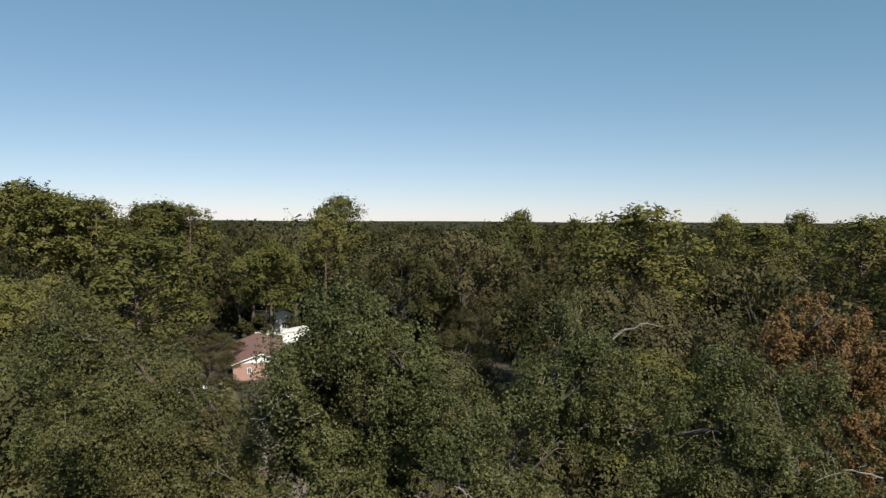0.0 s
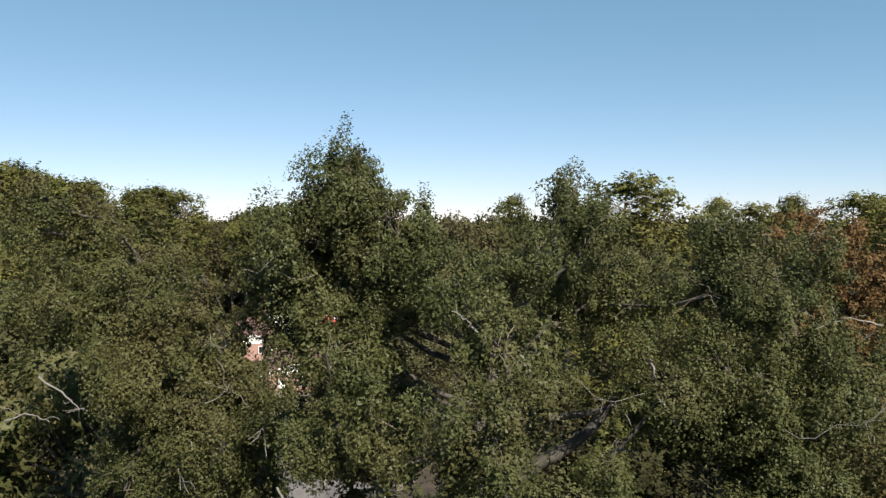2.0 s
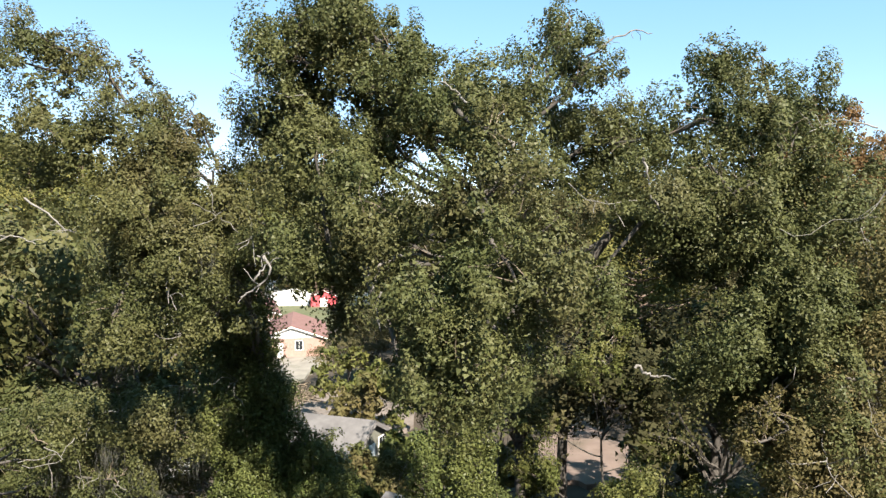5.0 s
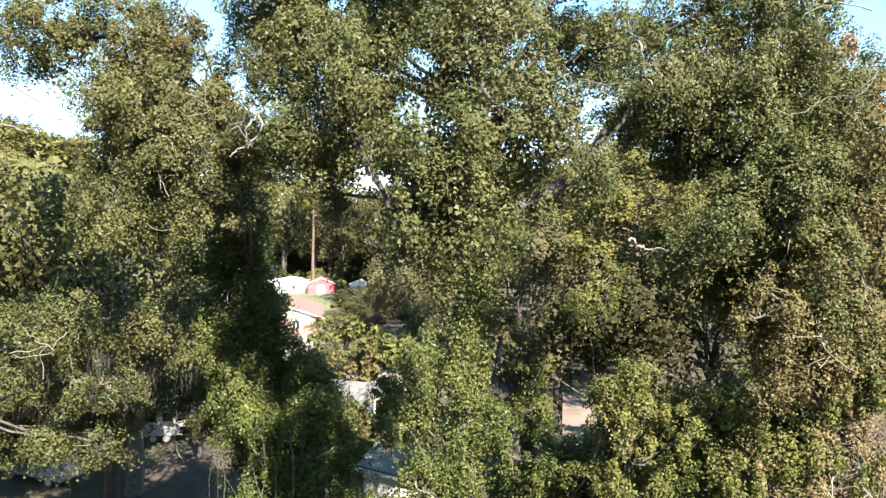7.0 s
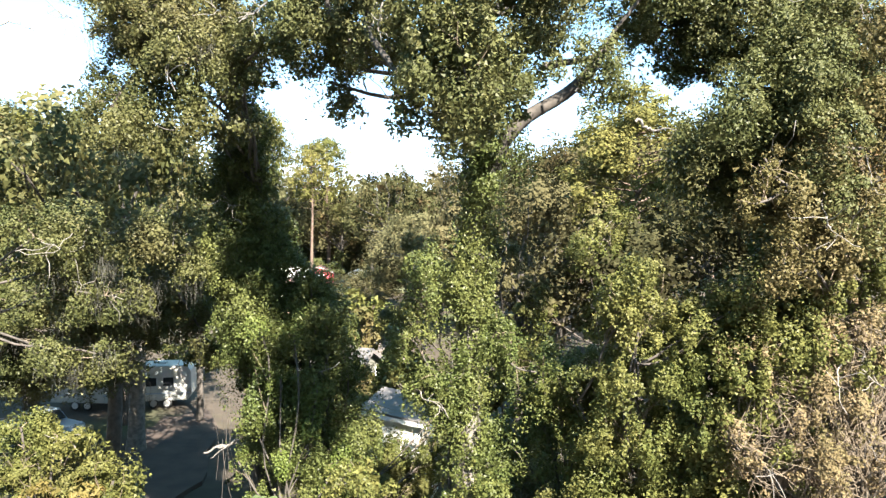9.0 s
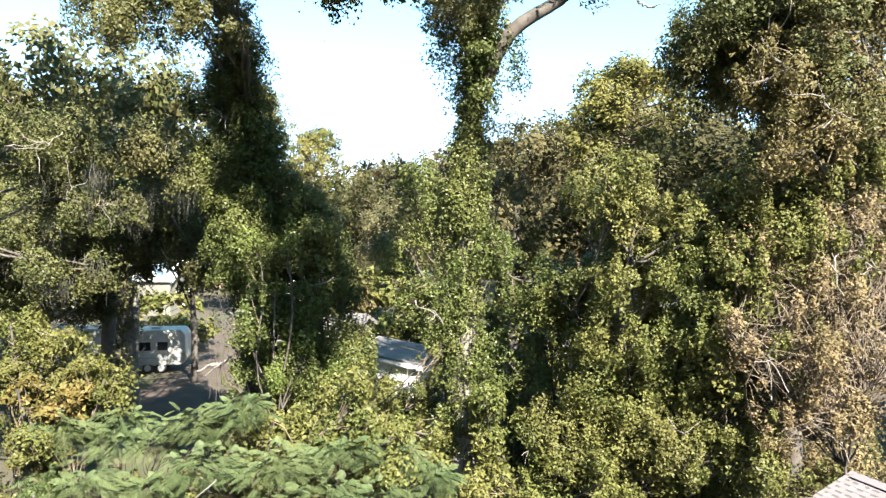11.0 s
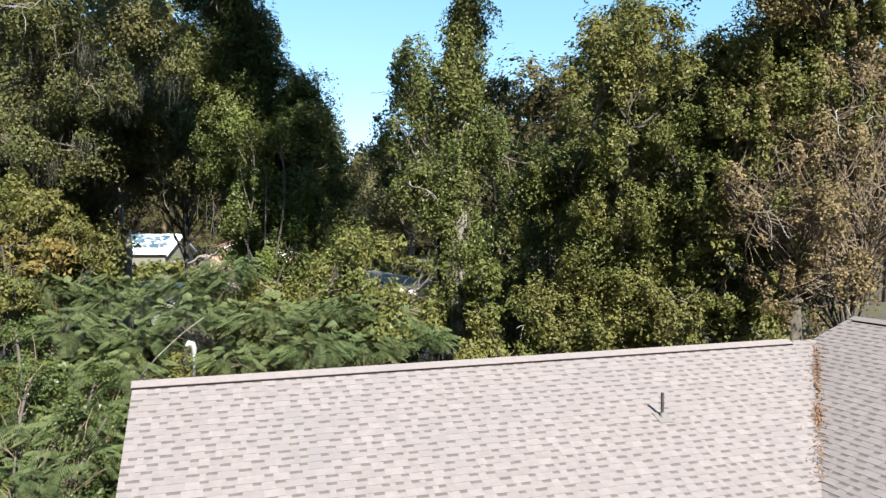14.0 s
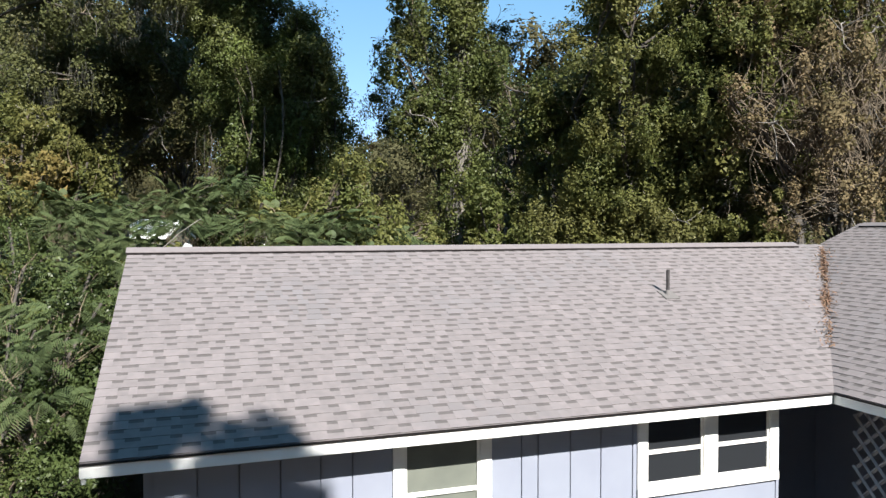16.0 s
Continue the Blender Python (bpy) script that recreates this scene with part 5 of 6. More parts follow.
def wood_pine(seed, leaf, height=27.0, spread=4.8, low=0.55, per=1.25):
    """A tall pine: straight trunk, tiers of tufted boughs over its upper half, an uneven rounded top."""
    rng = np.random.default_rng(seed)
    L, lines = [], []
    for k in range(44):
        s = ((k + rng.random()) / 44) ** 0.75
        z = height * (low + (0.955 - low) * s)
        reach = spread * math.sqrt(max(0.04, 1 - s ** 2.6)) * (0.65 + 0.35 * min(1, 3 * s)) * rng.uniform(0.25, 1.0) ** 0.6
        a = k * 2.4 + rng.normal() * 0.4
        e = np.array([reach * math.cos(a), reach * math.sin(a), z + 0.05 * reach])
        L.append((e[0], e[1], e[2], rng.uniform(1.0, 1.7) * (1.1 - 0.2 * s)))
        if k % 3 == 0:
            L.append((e[0] * 0.5, e[1] * 0.5, e[2], rng.uniform(0.8, 1.2)))
        lines.append((wander(rng, (0, 0, z - 0.15 * reach - 0.4), e, 6, jitter=0.10), np.linspace(0.09, 0.02, 6)))
    for k in range(6):
        a, z = rng.uniform(0, 6.28), height * rng.uniform(low * 0.7, low)
        lines.append((wander(rng, (0, 0, z), (1.8 * math.cos(a), 1.8 * math.sin(a), z + 0.2), 5), np.linspace(0.05, 0.02, 5)))
    L.append((0, 0, height * 0.95, 1.0))
    C, R, D = clumps_of(rng, L, 0.85, (0.4, 0.75), flat=0.62)
    v, q = foliage(rng, C, R, per / (leaf * leaf), leaf, up=0.7, slim=0.5, loose=0.5, out=0.2, D=D, whole=0.9)
    bv, bq = tubes(lines, 4)
    tv, tq = tubes([(wander(rng, (0, 0, -0.3), (rng.normal() * 0.4, rng.normal() * 0.4, height * 0.95), 9, jitter=0.02), np.linspace(0.38, 0.06, 9))], 7)
    return mesh_of("trunk", tv, tq, PINE_BARK, smooth=True), mesh_of("branches", bv, bq, PINE_BARK), mesh_of("crown", v, q, PINE)


KINDS = {
    "oak_near": [wood_oak(101, 0.27, FAR_OAK, per=0.5), wood_oak(102, 0.27, OAK_YELLOW, per=0.5), wood_oak(103, 0.27, FAR_LEAF, per=0.5), wood_oak(104, 0.27, FAR_OAK, low=0.55, per=0.5), wood_oak(105, 0.27, PALE_LEAF, per=0.5, spread=4.6)],
    "oak_far": [wood_oak(111, 0.5, FAR_LEAF, spread=7.4, per=0.42), wood_oak(112, 0.5, FAR_OAK, spread=7.4, per=0.42), wood_oak(113, 0.5, OAK_YELLOW, spread=7.4, per=0.42), wood_oak(114, 0.5, FAR_LEAF, spread=7.4, per=0.42), wood_oak(115, 0.5, PALE_LEAF, spread=7.4, per=0.42)],
    "pine_near": [wood_pine(121, 0.27, per=0.8), wood_pine(122, 0.27, low=0.5, per=0.8), wood_pine(123, 0.27, low=0.72, spread=4.4, per=0.8)],
    "pine_far": [wood_pine(131, 0.44, per=0.65), wood_pine(132, 0.44, low=0.55, spread=5.8, per=0.65), wood_pine(133, 0.44, low=0.6, per=0.65)],
}
SIZES = {"oak": 20.0, "pine": 27.0}
WOOD_LABELS = {"oak_near": "woodland oak with a rounded dark green crown", "oak_far": "distant woodland oak in the canopy", "pine_near": "tall pine with tufted yellow-green boughs", "pine_far": "distant tall pine rising above the canopy"}


def wood_tree(kind, x, y, height, which=None, turn=None, wide=1.0):
    rng = np.random.default_rng(int(abs(x) * 131 + y * 17))
    k = rng.integers(0, min(4, len(KINDS[kind]))) if which is None else which
    species = kind.split("_")[0]
    trunk, branches, crown = KINDS[kind][k]
    t = tagged(new("woodland_oak" if species == "oak" else "pine_tree"), WOOD_LABELS[kind], "tree", "woodland trees")
    s = height / SIZES[species]
    w = wide * (0.5 + 0.5 * s)
    t.matrix_world = Matrix.Translation((x, y, 0)) @ Matrix.Rotation(rng.uniform(0, 6.28) if turn is None else turn, 4, "Z") @ Matrix.Diagonal((w, w, s, 1))
    child("trunk", trunk, t)
    child("limbwork", branches, t, kind="stuff")
    child("crown", crown, t)
    return t


PLACED = [
    ("oak_near", -26.5, 38.5, 22, 1), ("oak_near", -20, 46, 20.5, 1), ("oak_near", -25.5, 45, 20, 1), ("oak_near", -24, 36, 20, 0), ("oak_near", -30, 44, 21, 2), ("oak_near", 5.0, 39, 17, 0), ("oak_near", 13.5, 33, 16, 3), ("oak_near", -2.2, 74, 14, 4), ("oak_near", -43, 108, 15, 0), ("oak_near", -50, 132, 17, 1), ("oak_near", -46, 118, 14, 3), ("oak_near", -1.0, 68, 15.5, 4), ("pine_near", 11.6, 39.5, 20, 0), ("oak_near", 27, 39, 18, 2), ("oak_near", 22.5, 29, 17, 1), ("oak_near", 25, 31, 18, 0),
]
PLACED += [
    ("oak_near", -30.5, 40.5, 18, 3), ("oak_near", -26, 47, 16, 3), ("oak_near", -27, 35, 17, 1), ("pine_far", 22.4, 80, 29.2, 1), ("pine_far", -72, 120, 34, 1), ("pine_far", -66, 118, 32.5, 0), ("pine_far", -78, 124, 33, 2), ("pine_far", -60, 122, 31, 1), ("pine_far", -59, 150, 31.5, 0), ("pine_far", -64, 152, 31, 2), ("pine_far", -54, 149, 30.5, 1), ("pine_near", -17.6, 73, 25.2, 2), ("pine_far", -31, 75, 25.5, 1), ("pine_far", -23.4, 163, 33.2, 0), ("oak_far", -33, 160, 29, 4), ("oak_far", -43, 160, 28.5, 1),
]
PLACED += [
    ("pine_far", -85, 126, 33, 1), ("pine_far", -75, 130, 33.5, 0), ("pine_far", -69, 128, 32, 1), ("pine_far", -63, 126, 31, 2), ("oak_far", 4, 138, 27.5, 1), ("oak_far", -8, 140, 26, 4), ("oak_far", 10, 144, 27.5, 2), ("pine_far", 67, 112, 28.5, 1), ("pine_far", 74, 116, 28, 2), ("pine_far", 28, 150, 28, 0), ("pine_far", 54, 120, 27, 1), ("oak_far", 18, 128, 26.5, 0),
]
PLACED += [
    ("oak_near", -7, 90, 7.5, 0), ("oak_near", -2, 96, 8, 3), ("oak_near", -11, 110, 6, 0), ("oak_near", -4, 112, 8, 1), ("oak_near", 2, 104, 12, 2), ("oak_near", 6, 122, 14, 0), ("oak_near", 12, 134, 17, 3), ("oak_near", 3, 84, 11, 3), ("oak_near", -9, 77, 6.5, 0), ("oak_near", -40, 122, 8, 2), ("oak_near", -37, 111, 6.5, 3), ("oak_near", -31, 98, 5.5, 0), ("oak_near", 1, 150, 15, 1),
]
for kind, x, y, h, k in PLACED:
    wood_tree(kind, x, y, h, k, wide=1.3 if kind == "pine_far" else 1.0)
for k in range(7):
    wood_tree("oak_far", -46 + 6.5 * k, 161 + 3 * (k % 2), 17 + 2 * (k % 3), 4 if k % 2 else None)
wood_tree("oak_near", -15.2, 46.5, 15, 3, wide=0.7)
for k in (0, 1):
    wood_tree("pine_far", 23 + 2.5 * k, 82 + 2 * k, 25 - 2 * k, k)


def open_view(x, y):
    """Places kept free of tall trees: the houses, the drive, the clearing and the open strips before them."""
    for mid, half, near, far in ((-0.20, 0.105, 24, 150), (0.18, 0.05, 20, 64), (-0.43, 0.08, 40, 100)):
        if near < y < far and abs(x - mid * y) < half * y + 4.5:
            return True
    return y < 31 and abs(x) < 20


rngw = np.random.default_rng(77)
taken = [(x, y) for _, x, y, _, _ in PLACED]
tries = 0
while len(taken) < 140 and tries < 12000:
    tries += 1
    y = math.sqrt(rngw.uniform(26 ** 2, 172 ** 2))
    x = rngw.uniform(-0.66, 0.66) * y + rngw.uniform(-4, 4)
    gap = 8.6 + y * 0.024
    if open_view(x, y) or any((x - a) ** 2 + (y - b) ** 2 < gap * gap for a, b in taken):
        continue
    taken.append((x, y))
    if 32 < y < 78 and -0.31 * y - 5 < x < 6.5 - 0.06 * y:
        continue
    far = y > 72
    pine = rngw.random() < (0.30 if far else 0.10)
    h = (18.0 + 8.0 * min(1, y / 140)) * rngw.uniform(0.76, 1.12) * (1.06 if pine else 1.0)
    wood_tree(("pine" if pine else "oak") + ("_far" if far else "_near"), x, y, h)


wood_tree("oak_near", 12.5, 72, 23, 2, 0.7)
wood_tree("oak_near", 20, 70, 23, 0, 2.1)


def wood_behind():
    """The wood on the open side of the house, behind the walk, as one sheet of leaf clumps on crowns."""
    rng = np.random.default_rng(66)
    L = []
    for k in range(300):
        a = rng.uniform(math.radians(165), math.radians(375))
        d = rng.uniform(28, 56)
        away = abs((a - math.radians(296) + math.pi) % (2 * math.pi) - math.pi) / math.radians(40)
        L.append((d * math.cos(a), 6 + d * math.sin(a), rng.uniform(3, 13 + 15 * min(1, away)), rng.uniform(2.5, 4.0)))
    C, R, D = clumps_of(rng, L, 0.12, (1.2, 2.2))
    v, q = foliage(rng, C, R, 0.5, 1.5, slim=0.7)
    return mesh_of("wood_behind", v, q, FAR_LEAF)


tagged(new("wood_behind", wood_behind()), "dark green woods round the open side of the plot", "woods", kind="stuff")


def far_wood():
    """The woods that go on to the horizon, as one sheet of crowns and leaves over a rolling floor of leaves."""
    rng = np.random.default_rng(88)
    C, R = [], []
    n = 2600
    y = 168 * (2400 / 168) ** rng.random(n)
    x = rng.uniform(-0.85, 0.85, n) * y
    h = rng.uniform(19.5, 25.0, n)
    h[rng.random(n) < 0.05] += 2.5
    r = rng.uniform(3.5, 6.0, n)
    for i in range(n):
        k = 5 if y[i] < 500 else 3
        for j in range(k):
            C.append((x[i] + rng.normal() * r[i] * 0.5, y[i] + rng.normal() * r[i] * 0.5, h[i] - 2.2 - abs(rng.normal()) * 2.5))
            R.append(r[i] * 0.45)
    for k in range(520):
        s = rng.uniform(-0.75, 0.75)
        C.append((s * 170, 170 + rng.normal() * 2.5, rng.uniform(0.5, 17)))
        R.append(rng.uniform(1.2, 2.4))
    C, R = np.array(C), np.array(R)
    V, Q, b = [], [], 0
    for lo, hi, per, size in ((0, 320, 0.36, 1.4), (320, 800, 0.13, 2.5), (800, 9000, 0.08, 3.8)):
        m = (C[:, 1] >= lo) & (C[:, 1] < hi)
        v, q = foliage(rng, C[m], R[m], per, size, slim=0.65, quads=True)
        V.append(v)
        Q.append(q + b)
        b += len(v)
    g = 40
    yy = np.concatenate([[176.0], 180 * (4400 / 180) ** np.linspace(0, 1, g - 1)])
    ss = np.linspace(-1.3, 1.3, g)
    X = ss[None] * yy[:, None]
    Y = np.repeat(yy[:, None], g, 1)
    Z = 15.5 + 5.0 * np.clip((Y - 300) / 900, 0, 1) + 2.0 * np.sin(X * 0.004 + 1.3) * np.clip((Y - 600) / 1500, 0, 1)
    Z[0] = -0.3
    v = np.stack([X, Y, Z], -1).reshape(-1, 3)
    i = (np.arange(g - 1)[:, None] * g + np.arange(g - 1)[None]).ravel()
    V.append(v)
    Q.append(np.stack([i, i + 1, i + g + 1, i + g], -1) + b)
    return mesh_of("far_wood", np.concatenate(V), np.concatenate(Q), FAR_LEAF)


tagged(new("far_wood", far_wood()), "dark green woods reaching to the horizon", "woods", kind="stuff")

# low brush in the open strip
LOW_BRUSH = [
    (-5.6, 41, 2.6, 2.2, 4.6, VINE, "yellow-green bush beside the grey roof"),
    (-4.2, 44, 2.2, 2.0, 4.4, TAN_LEAF, "reddish brown bush beside the grey roof"),
    (-1.5, 46, 3.0, 3.0, 5.0, VINE, "tall green bush behind the shed"),
    (4.6, 33, 1.8, 1.6, 5.5, VINE, "sunlit yellow-green bush before the clearing"),
    (11.6, 37, 1.6, 1.6, 5.2, OAK, "rounded green bush at the clearing"),
    (-9, 110, 5, 6, 5.0, OAK, "dark bush at the lawn's edge"),
    (-6.0, 57, 2.2, 2.0, 7.2, TAN_LEAF, "reddish brown young tree behind the grey roof"),
    (-7.5, 36, 1.6, 2.0, 4.5, OAK, "dark shaded bush beside the grey roof"),
]
LOW_BRUSH += [
    (-8.3, 64, 3.0, 2.6, 8.6, VINE, "yellow-green young tree behind the grey roof"),
    (-3.4, 59, 2.6, 2.4, 8.0, VINE, "yellow-green young tree behind the shed"),
    (-6.0, 47.6, 1.8, 1.2, 3.4, OAK, "dark shrub before the grey-roofed house"),
    (-9.8, 47.0, 1.8, 1.2, 3.2, OAK, "dark shrub before the grey-roofed house"),
    (-22, 158, 9, 3, 7, OAK, "dense dark hedge behind the sheds"),
    (-38, 157, 9, 3, 7, FAR_LEAF, "dense dark hedge behind the sheds"),
    (-8, 158, 8, 3, 7, FAR_LEAF, "dense hedge at the lawn's far edge"),
    (-13, 120, 5, 4, 2.6, OAK, "dark bush at the lawn's edge"),
    (4.4, 43, 1.8, 1.6, 7.2, VINE, "tall yellow-green brush before the clearing"),
    (15.0, 45, 2.2, 2.0, 8.0, OAK, "dark green brush at the clearing's edge"),
    (9.4, 67, 3.4, 2.2, 6.0, OAK, "dark bush behind the clearing"),
    (15.5, 68, 3.4, 2.2, 6.5, VINE, "yellow-green bush behind the clearing"),
    (-5.6, 60, 2.4, 2.0, 7.8, VINE, "yellow-green young tree behind the grey roof"),
    (-21, 60, 3, 3, 3, VINE, "low sunlit brush behind the campers"),
    (-27, 74, 4.0, 2, 4.4, VINE, "sunlit brush before the tan house"),
]
for k, (x, y, sx, sy, sz, mt, lb) in enumerate(LOW_BRUSH):
    leafy_bush(lb, 200 + k, (x, y), (sx, sy, sz), mt, n=10 + int(sx), leaf=0.2 + y * 0.0045, per_area=26 if y < 50 else 9)


def broken_trunk():
    """A thick broken trunk with peeling pale bark, a leaning stub at its top and vines round it."""
    rng = np.random.default_rng(19)
    t = tagged(new("broken_trunk"), "thick broken dead trunk with peeling pale bark beside the drive", "tree")
    t.location = (-16.9, 40.5, 0)
    line = wander(rng, (0, 0, -0.2), (0.35, 0, 7.0), 9, jitter=0.05)
    v, q = tubes([(line, np.array([0.62, 0.5, 0.46, 0.44, 0.42, 0.4, 0.36, 0.3, 0.12]))], 11)
    child("trunk", mesh_of("trunk", v, q, GREY_BARK, smooth=True), t)
    v, q = tubes([(wander(rng, (0.2, 0, 5.6), (0.0, 0.1, 9.2), 6, jitter=0.06), np.linspace(0.2, 0.09, 6))], 7)
    child("stub", mesh_of("stub", v, q, GREY_BARK, smooth=True), t)
    C = np.stack([rng.normal(size=40) * 0.5, rng.normal(size=40) * 0.4, rng.uniform(3.4, 7.6, 40)], -1)
    v, q = foliage(rng, C, rng.uniform(0.15, 0.35, 40), 60, 0.14)
    child("vine_leaves", mesh_of("vine_leaves", v, q, OAK), t)
    p = np.stack([rng.normal(size=22) * 0.5, rng.normal(size=22) * 0.3 - 0.3, rng.uniform(4, 7.5, 22)], -1)
    child("dry_vines", mesh_of("dry_vines", *moss_strands(rng, p, 14, (0.8, 2.6)), MOSS), t)


broken_trunk()


def dead_snag():
    rng = np.random.default_rng(9)
    t = tagged(new("dead_snag"), "broken grey dead trunk draped in dry vines", "tree")
    t.location = (6.6, 36.0, 0)
    v, q = tubes([(wander(rng, (0, 0, 0), (0.4, 0, 11.6), 9, jitter=0.06), np.linspace(0.34, 0.2, 9)), (wander(rng, (0.3, 0, 9.5), (1.2, 0.2, 11.0), 5), np.linspace(0.16, 0.05, 5))], 8)
    child("trunk", mesh_of("trunk", v, q, BARK, smooth=True), t)
    p = np.stack([rng.normal(size=14) * 0.3, rng.normal(size=14) * 0.3, rng.uniform(7, 11.4, 14)], -1)
    child("dry_vines", mesh_of("dry_vines", *moss_strands(rng, p, 14, (0.8, 2.4)), MOSS), t)


dead_snag()


def brush_pile(x, y):
    """A heap of cut branches."""
    rng = np.random.default_rng(14)
    t = tagged(new("brush_pile"), "heap of grey cut branches on the pale yard", "brush pile")
    t.location = (x, y, 0)
    ls = []
    for k in range(260):
        a, r = rng.uniform(0, 6.28), 3.2 * math.sqrt(rng.random())
        c = np.array([r * math.cos(a), r * math.sin(a), max(0.1, 2.0 * (1 - r / 3.4) * rng.random())])
        d = rng.normal(size=3) * [1.1, 1.1, 0.4]
        ls.append((wander(rng, c - d, c + d, 5, jitter=0.12), np.linspace(rng.uniform(0.03, 0.09), 0.02, 5)))
    v, q = tubes(ls, 4)
    child("brushwood", mesh_of("brushwood", v, q, TWIG), t, kind="stuff")


brush_pile(-15.5, 73.0)


# ---- neighbouring buildings and vehicles ----

def small_house(name, label, centre, turn, width, depth, wall_h, rise, wall_mat, roof_mat, windows=(), door=None, gable_mat=None, over=0.4, category="house", trim=None):
    """A gabled building, its gable to the front (-y): walls, gable ends, two roof slopes, trim, windows (x, z, w, h) and a door (x, w, h)."""
    t = tagged(new(name), label, category, "neighbouring buildings")
    t.matrix_world = Matrix.Translation((centre[0], centre[1], 0)) @ Matrix.Rotation(radians(turn), 4, "Z")
    w, d = width / 2, depth / 2
    part("wall", box(-w, -d, -0.4, w, d, wall_h), wall_mat, t)
    for s in (-1, 1):
        part("gable", prism([(-w, wall_h), (w, wall_h), (0, wall_h + rise)], 1, s * d - (0.1 if s > 0 else 0.0), s * d + (0.1 if s < 0 else 0.0)), gable_mat or wall_mat, t)
    k = rise / w
    for s in (-1, 1):
        sl = [(0, wall_h + rise + 0.02), (s * (w + over), wall_h - over * k + 0.02), (s * (w + over), wall_h - over * k + 0.16), (0, wall_h + rise + 0.17)]
        part("roof_slope", prism(sl, 1, -d - over, d + over), roof_mat, t)
        rb = [(0, wall_h + rise + 0.0), (s * (w + over), wall_h - over * k), (s * (w + over), wall_h - over * k - 0.16), (0, wall_h + rise - 0.18)]
        part("rake_board", prism(rb, 1, -d - over - 0.03, -d - over + 0.03), trim or WHITE_PAINT, t)
    for x, z, ww, hh in windows:
        win = child("window", None, t)
        part("frame", box(x - ww / 2 - 0.08, -d - 0.05, z - 0.08, x + ww / 2 + 0.08, -d + 0.02, z + hh + 0.08, 0.01), WHITE_PAINT, win)
        part("pane", box(x - ww / 2, -d - 0.065, z, x + ww / 2, -d - 0.055, z + hh), GLASS, win)
        part("glazing_bar", box(x - 0.02, -d - 0.08, z, x + 0.02, -d - 0.07, z + hh), WHITE_PAINT, win)
    if door:
        x, ww, hh = door
        dr = part("door", box(x - ww / 2, -d - 0.06, 0.05, x + ww / 2, -d + 0.01, hh, 0.01), WHITE_PAINT, t)
        part("handle", box(x + ww / 2 - 0.14, -d - 0.10, 0.98, x + ww / 2 - 0.09, -d - 0.06, 1.06, 0.01), GALV, dr)
    return t


small_house("brick_house", "pink brick house with a red-brown gable roof and white gable", (-33.3, 128.6), 16, 9.0, 21.0, 2.8, 1.6, PINK_BRICK, RED_ROOF, [(-1.9, 1.1, 0.5, 0.9), (1.6, 1.2, 1.7, 1.1)], (3.2, 0.95, 2.05), WHITE_PAINT)
small_house("red_shed", "bright red painted garden shed on the lawn", (-23.4, 152.0), 4, 5.4, 4.0, 2.5, 1.1, RED_PAINT, RED_ROOF, [], (0, 1.6, 2.0), None, 0.2, "shed")
small_house("white_shed", "low white shed beside the red one", (-30.5, 154.0), 4, 8.0, 4.0, 2.6, 0.7, WHITE_PAINT, WHITE_PAINT, [(1, 1.0, 0.8, 0.8)], None, None, 0.2, "shed")
small_house("white_shed", "small white shed at the lawn's edge", (-15.5, 152.0), -6, 3.2, 3.0, 2.2, 0.6, WHITE_PAINT, WHITE_PAINT, [], (0, 0.9, 2.0), None, 0.15, "shed")
small_house("white_house", "white house with a pale roof in the trees", (-40.0, 170.0), 12, 10.0, 9.0, 4.5, 1.8, WHITE_PAINT, GREY_ROOF, [(-2.5, 1.4, 1, 1.3), (2, 1.4, 1, 1.3)], (0, 1, 2.05))
small_house("grey_roofed_house", "house with a grey shingle roof in the shade", (-7.6, 53.0), 68, 6.0, 6.6, 2.1, 1.6, TAN_WALL, GREY_ROOF, [(-1.6, 1.0, 0.9, 1.2), (1.6, 1.0, 0.9, 1.2)], (0, 0.9, 2.05), trim=GREY_ROOF)


def lean_to_shed():
    t = tagged(new("white_garden_shed"), "white garden shed with a low grey roof under the vines", "shed", "neighbouring buildings")
    t.matrix_world = Matrix.Translation((-1.3, 33.4, 0)) @ Matrix.Rotation(radians(-12), 4, "Z")
    part("wall", prism([(-1.3, -0.3), (1.3, -0.3), (1.3, 4.15), (-1.3, 4.6)], 1, -1.8, 1.8), WHITE_PAINT, t)
    part("roof", prism([(-1.55, 4.66), (1.6, 4.12), (1.6, 4.22), (-1.55, 4.76)], 1, -2.1, 2.1), GREY_ROOF, t, "low grey shingle roof")
    part("rake_board", prism([(-1.55, 4.48), (1.6, 3.94), (1.6, 4.11), (-1.55, 4.65)], 1, -2.13, -2.08), WHITE_PAINT, t)
    door = part("door", box(0.2, -1.86, 0.0, 1.1, -1.79, 2.05, 0.01), WHITE_PAINT, t)
    part("handle", box(0.3, -1.92, 0.98, 0.36, -1.86, 1.08, 0.01), GALV, door)


lean_to_shed()
small_house("tan_house", "tan house with a white metal roof behind the campers", (-32.5, 88.0), 88, 9.0, 5.6, 3.9, 2.0, TAN_WALL, WHITE_PAINT, [(-2, 1.3, 1, 1.4), (2, 1.3, 1, 1.4)], (0, 1.0, 2.1))
small_house("brick_house", "pink brick house wing with a red-brown roof and white gable", (-20.3, 102.0), 10, 9.0, 14.0, 2.7, 1.6, PINK_BRICK, RED_ROOF, [(1.0, 1.1, 0.9, 1.2)], (-1.6, 0.95, 2.05), WHITE_PAINT)


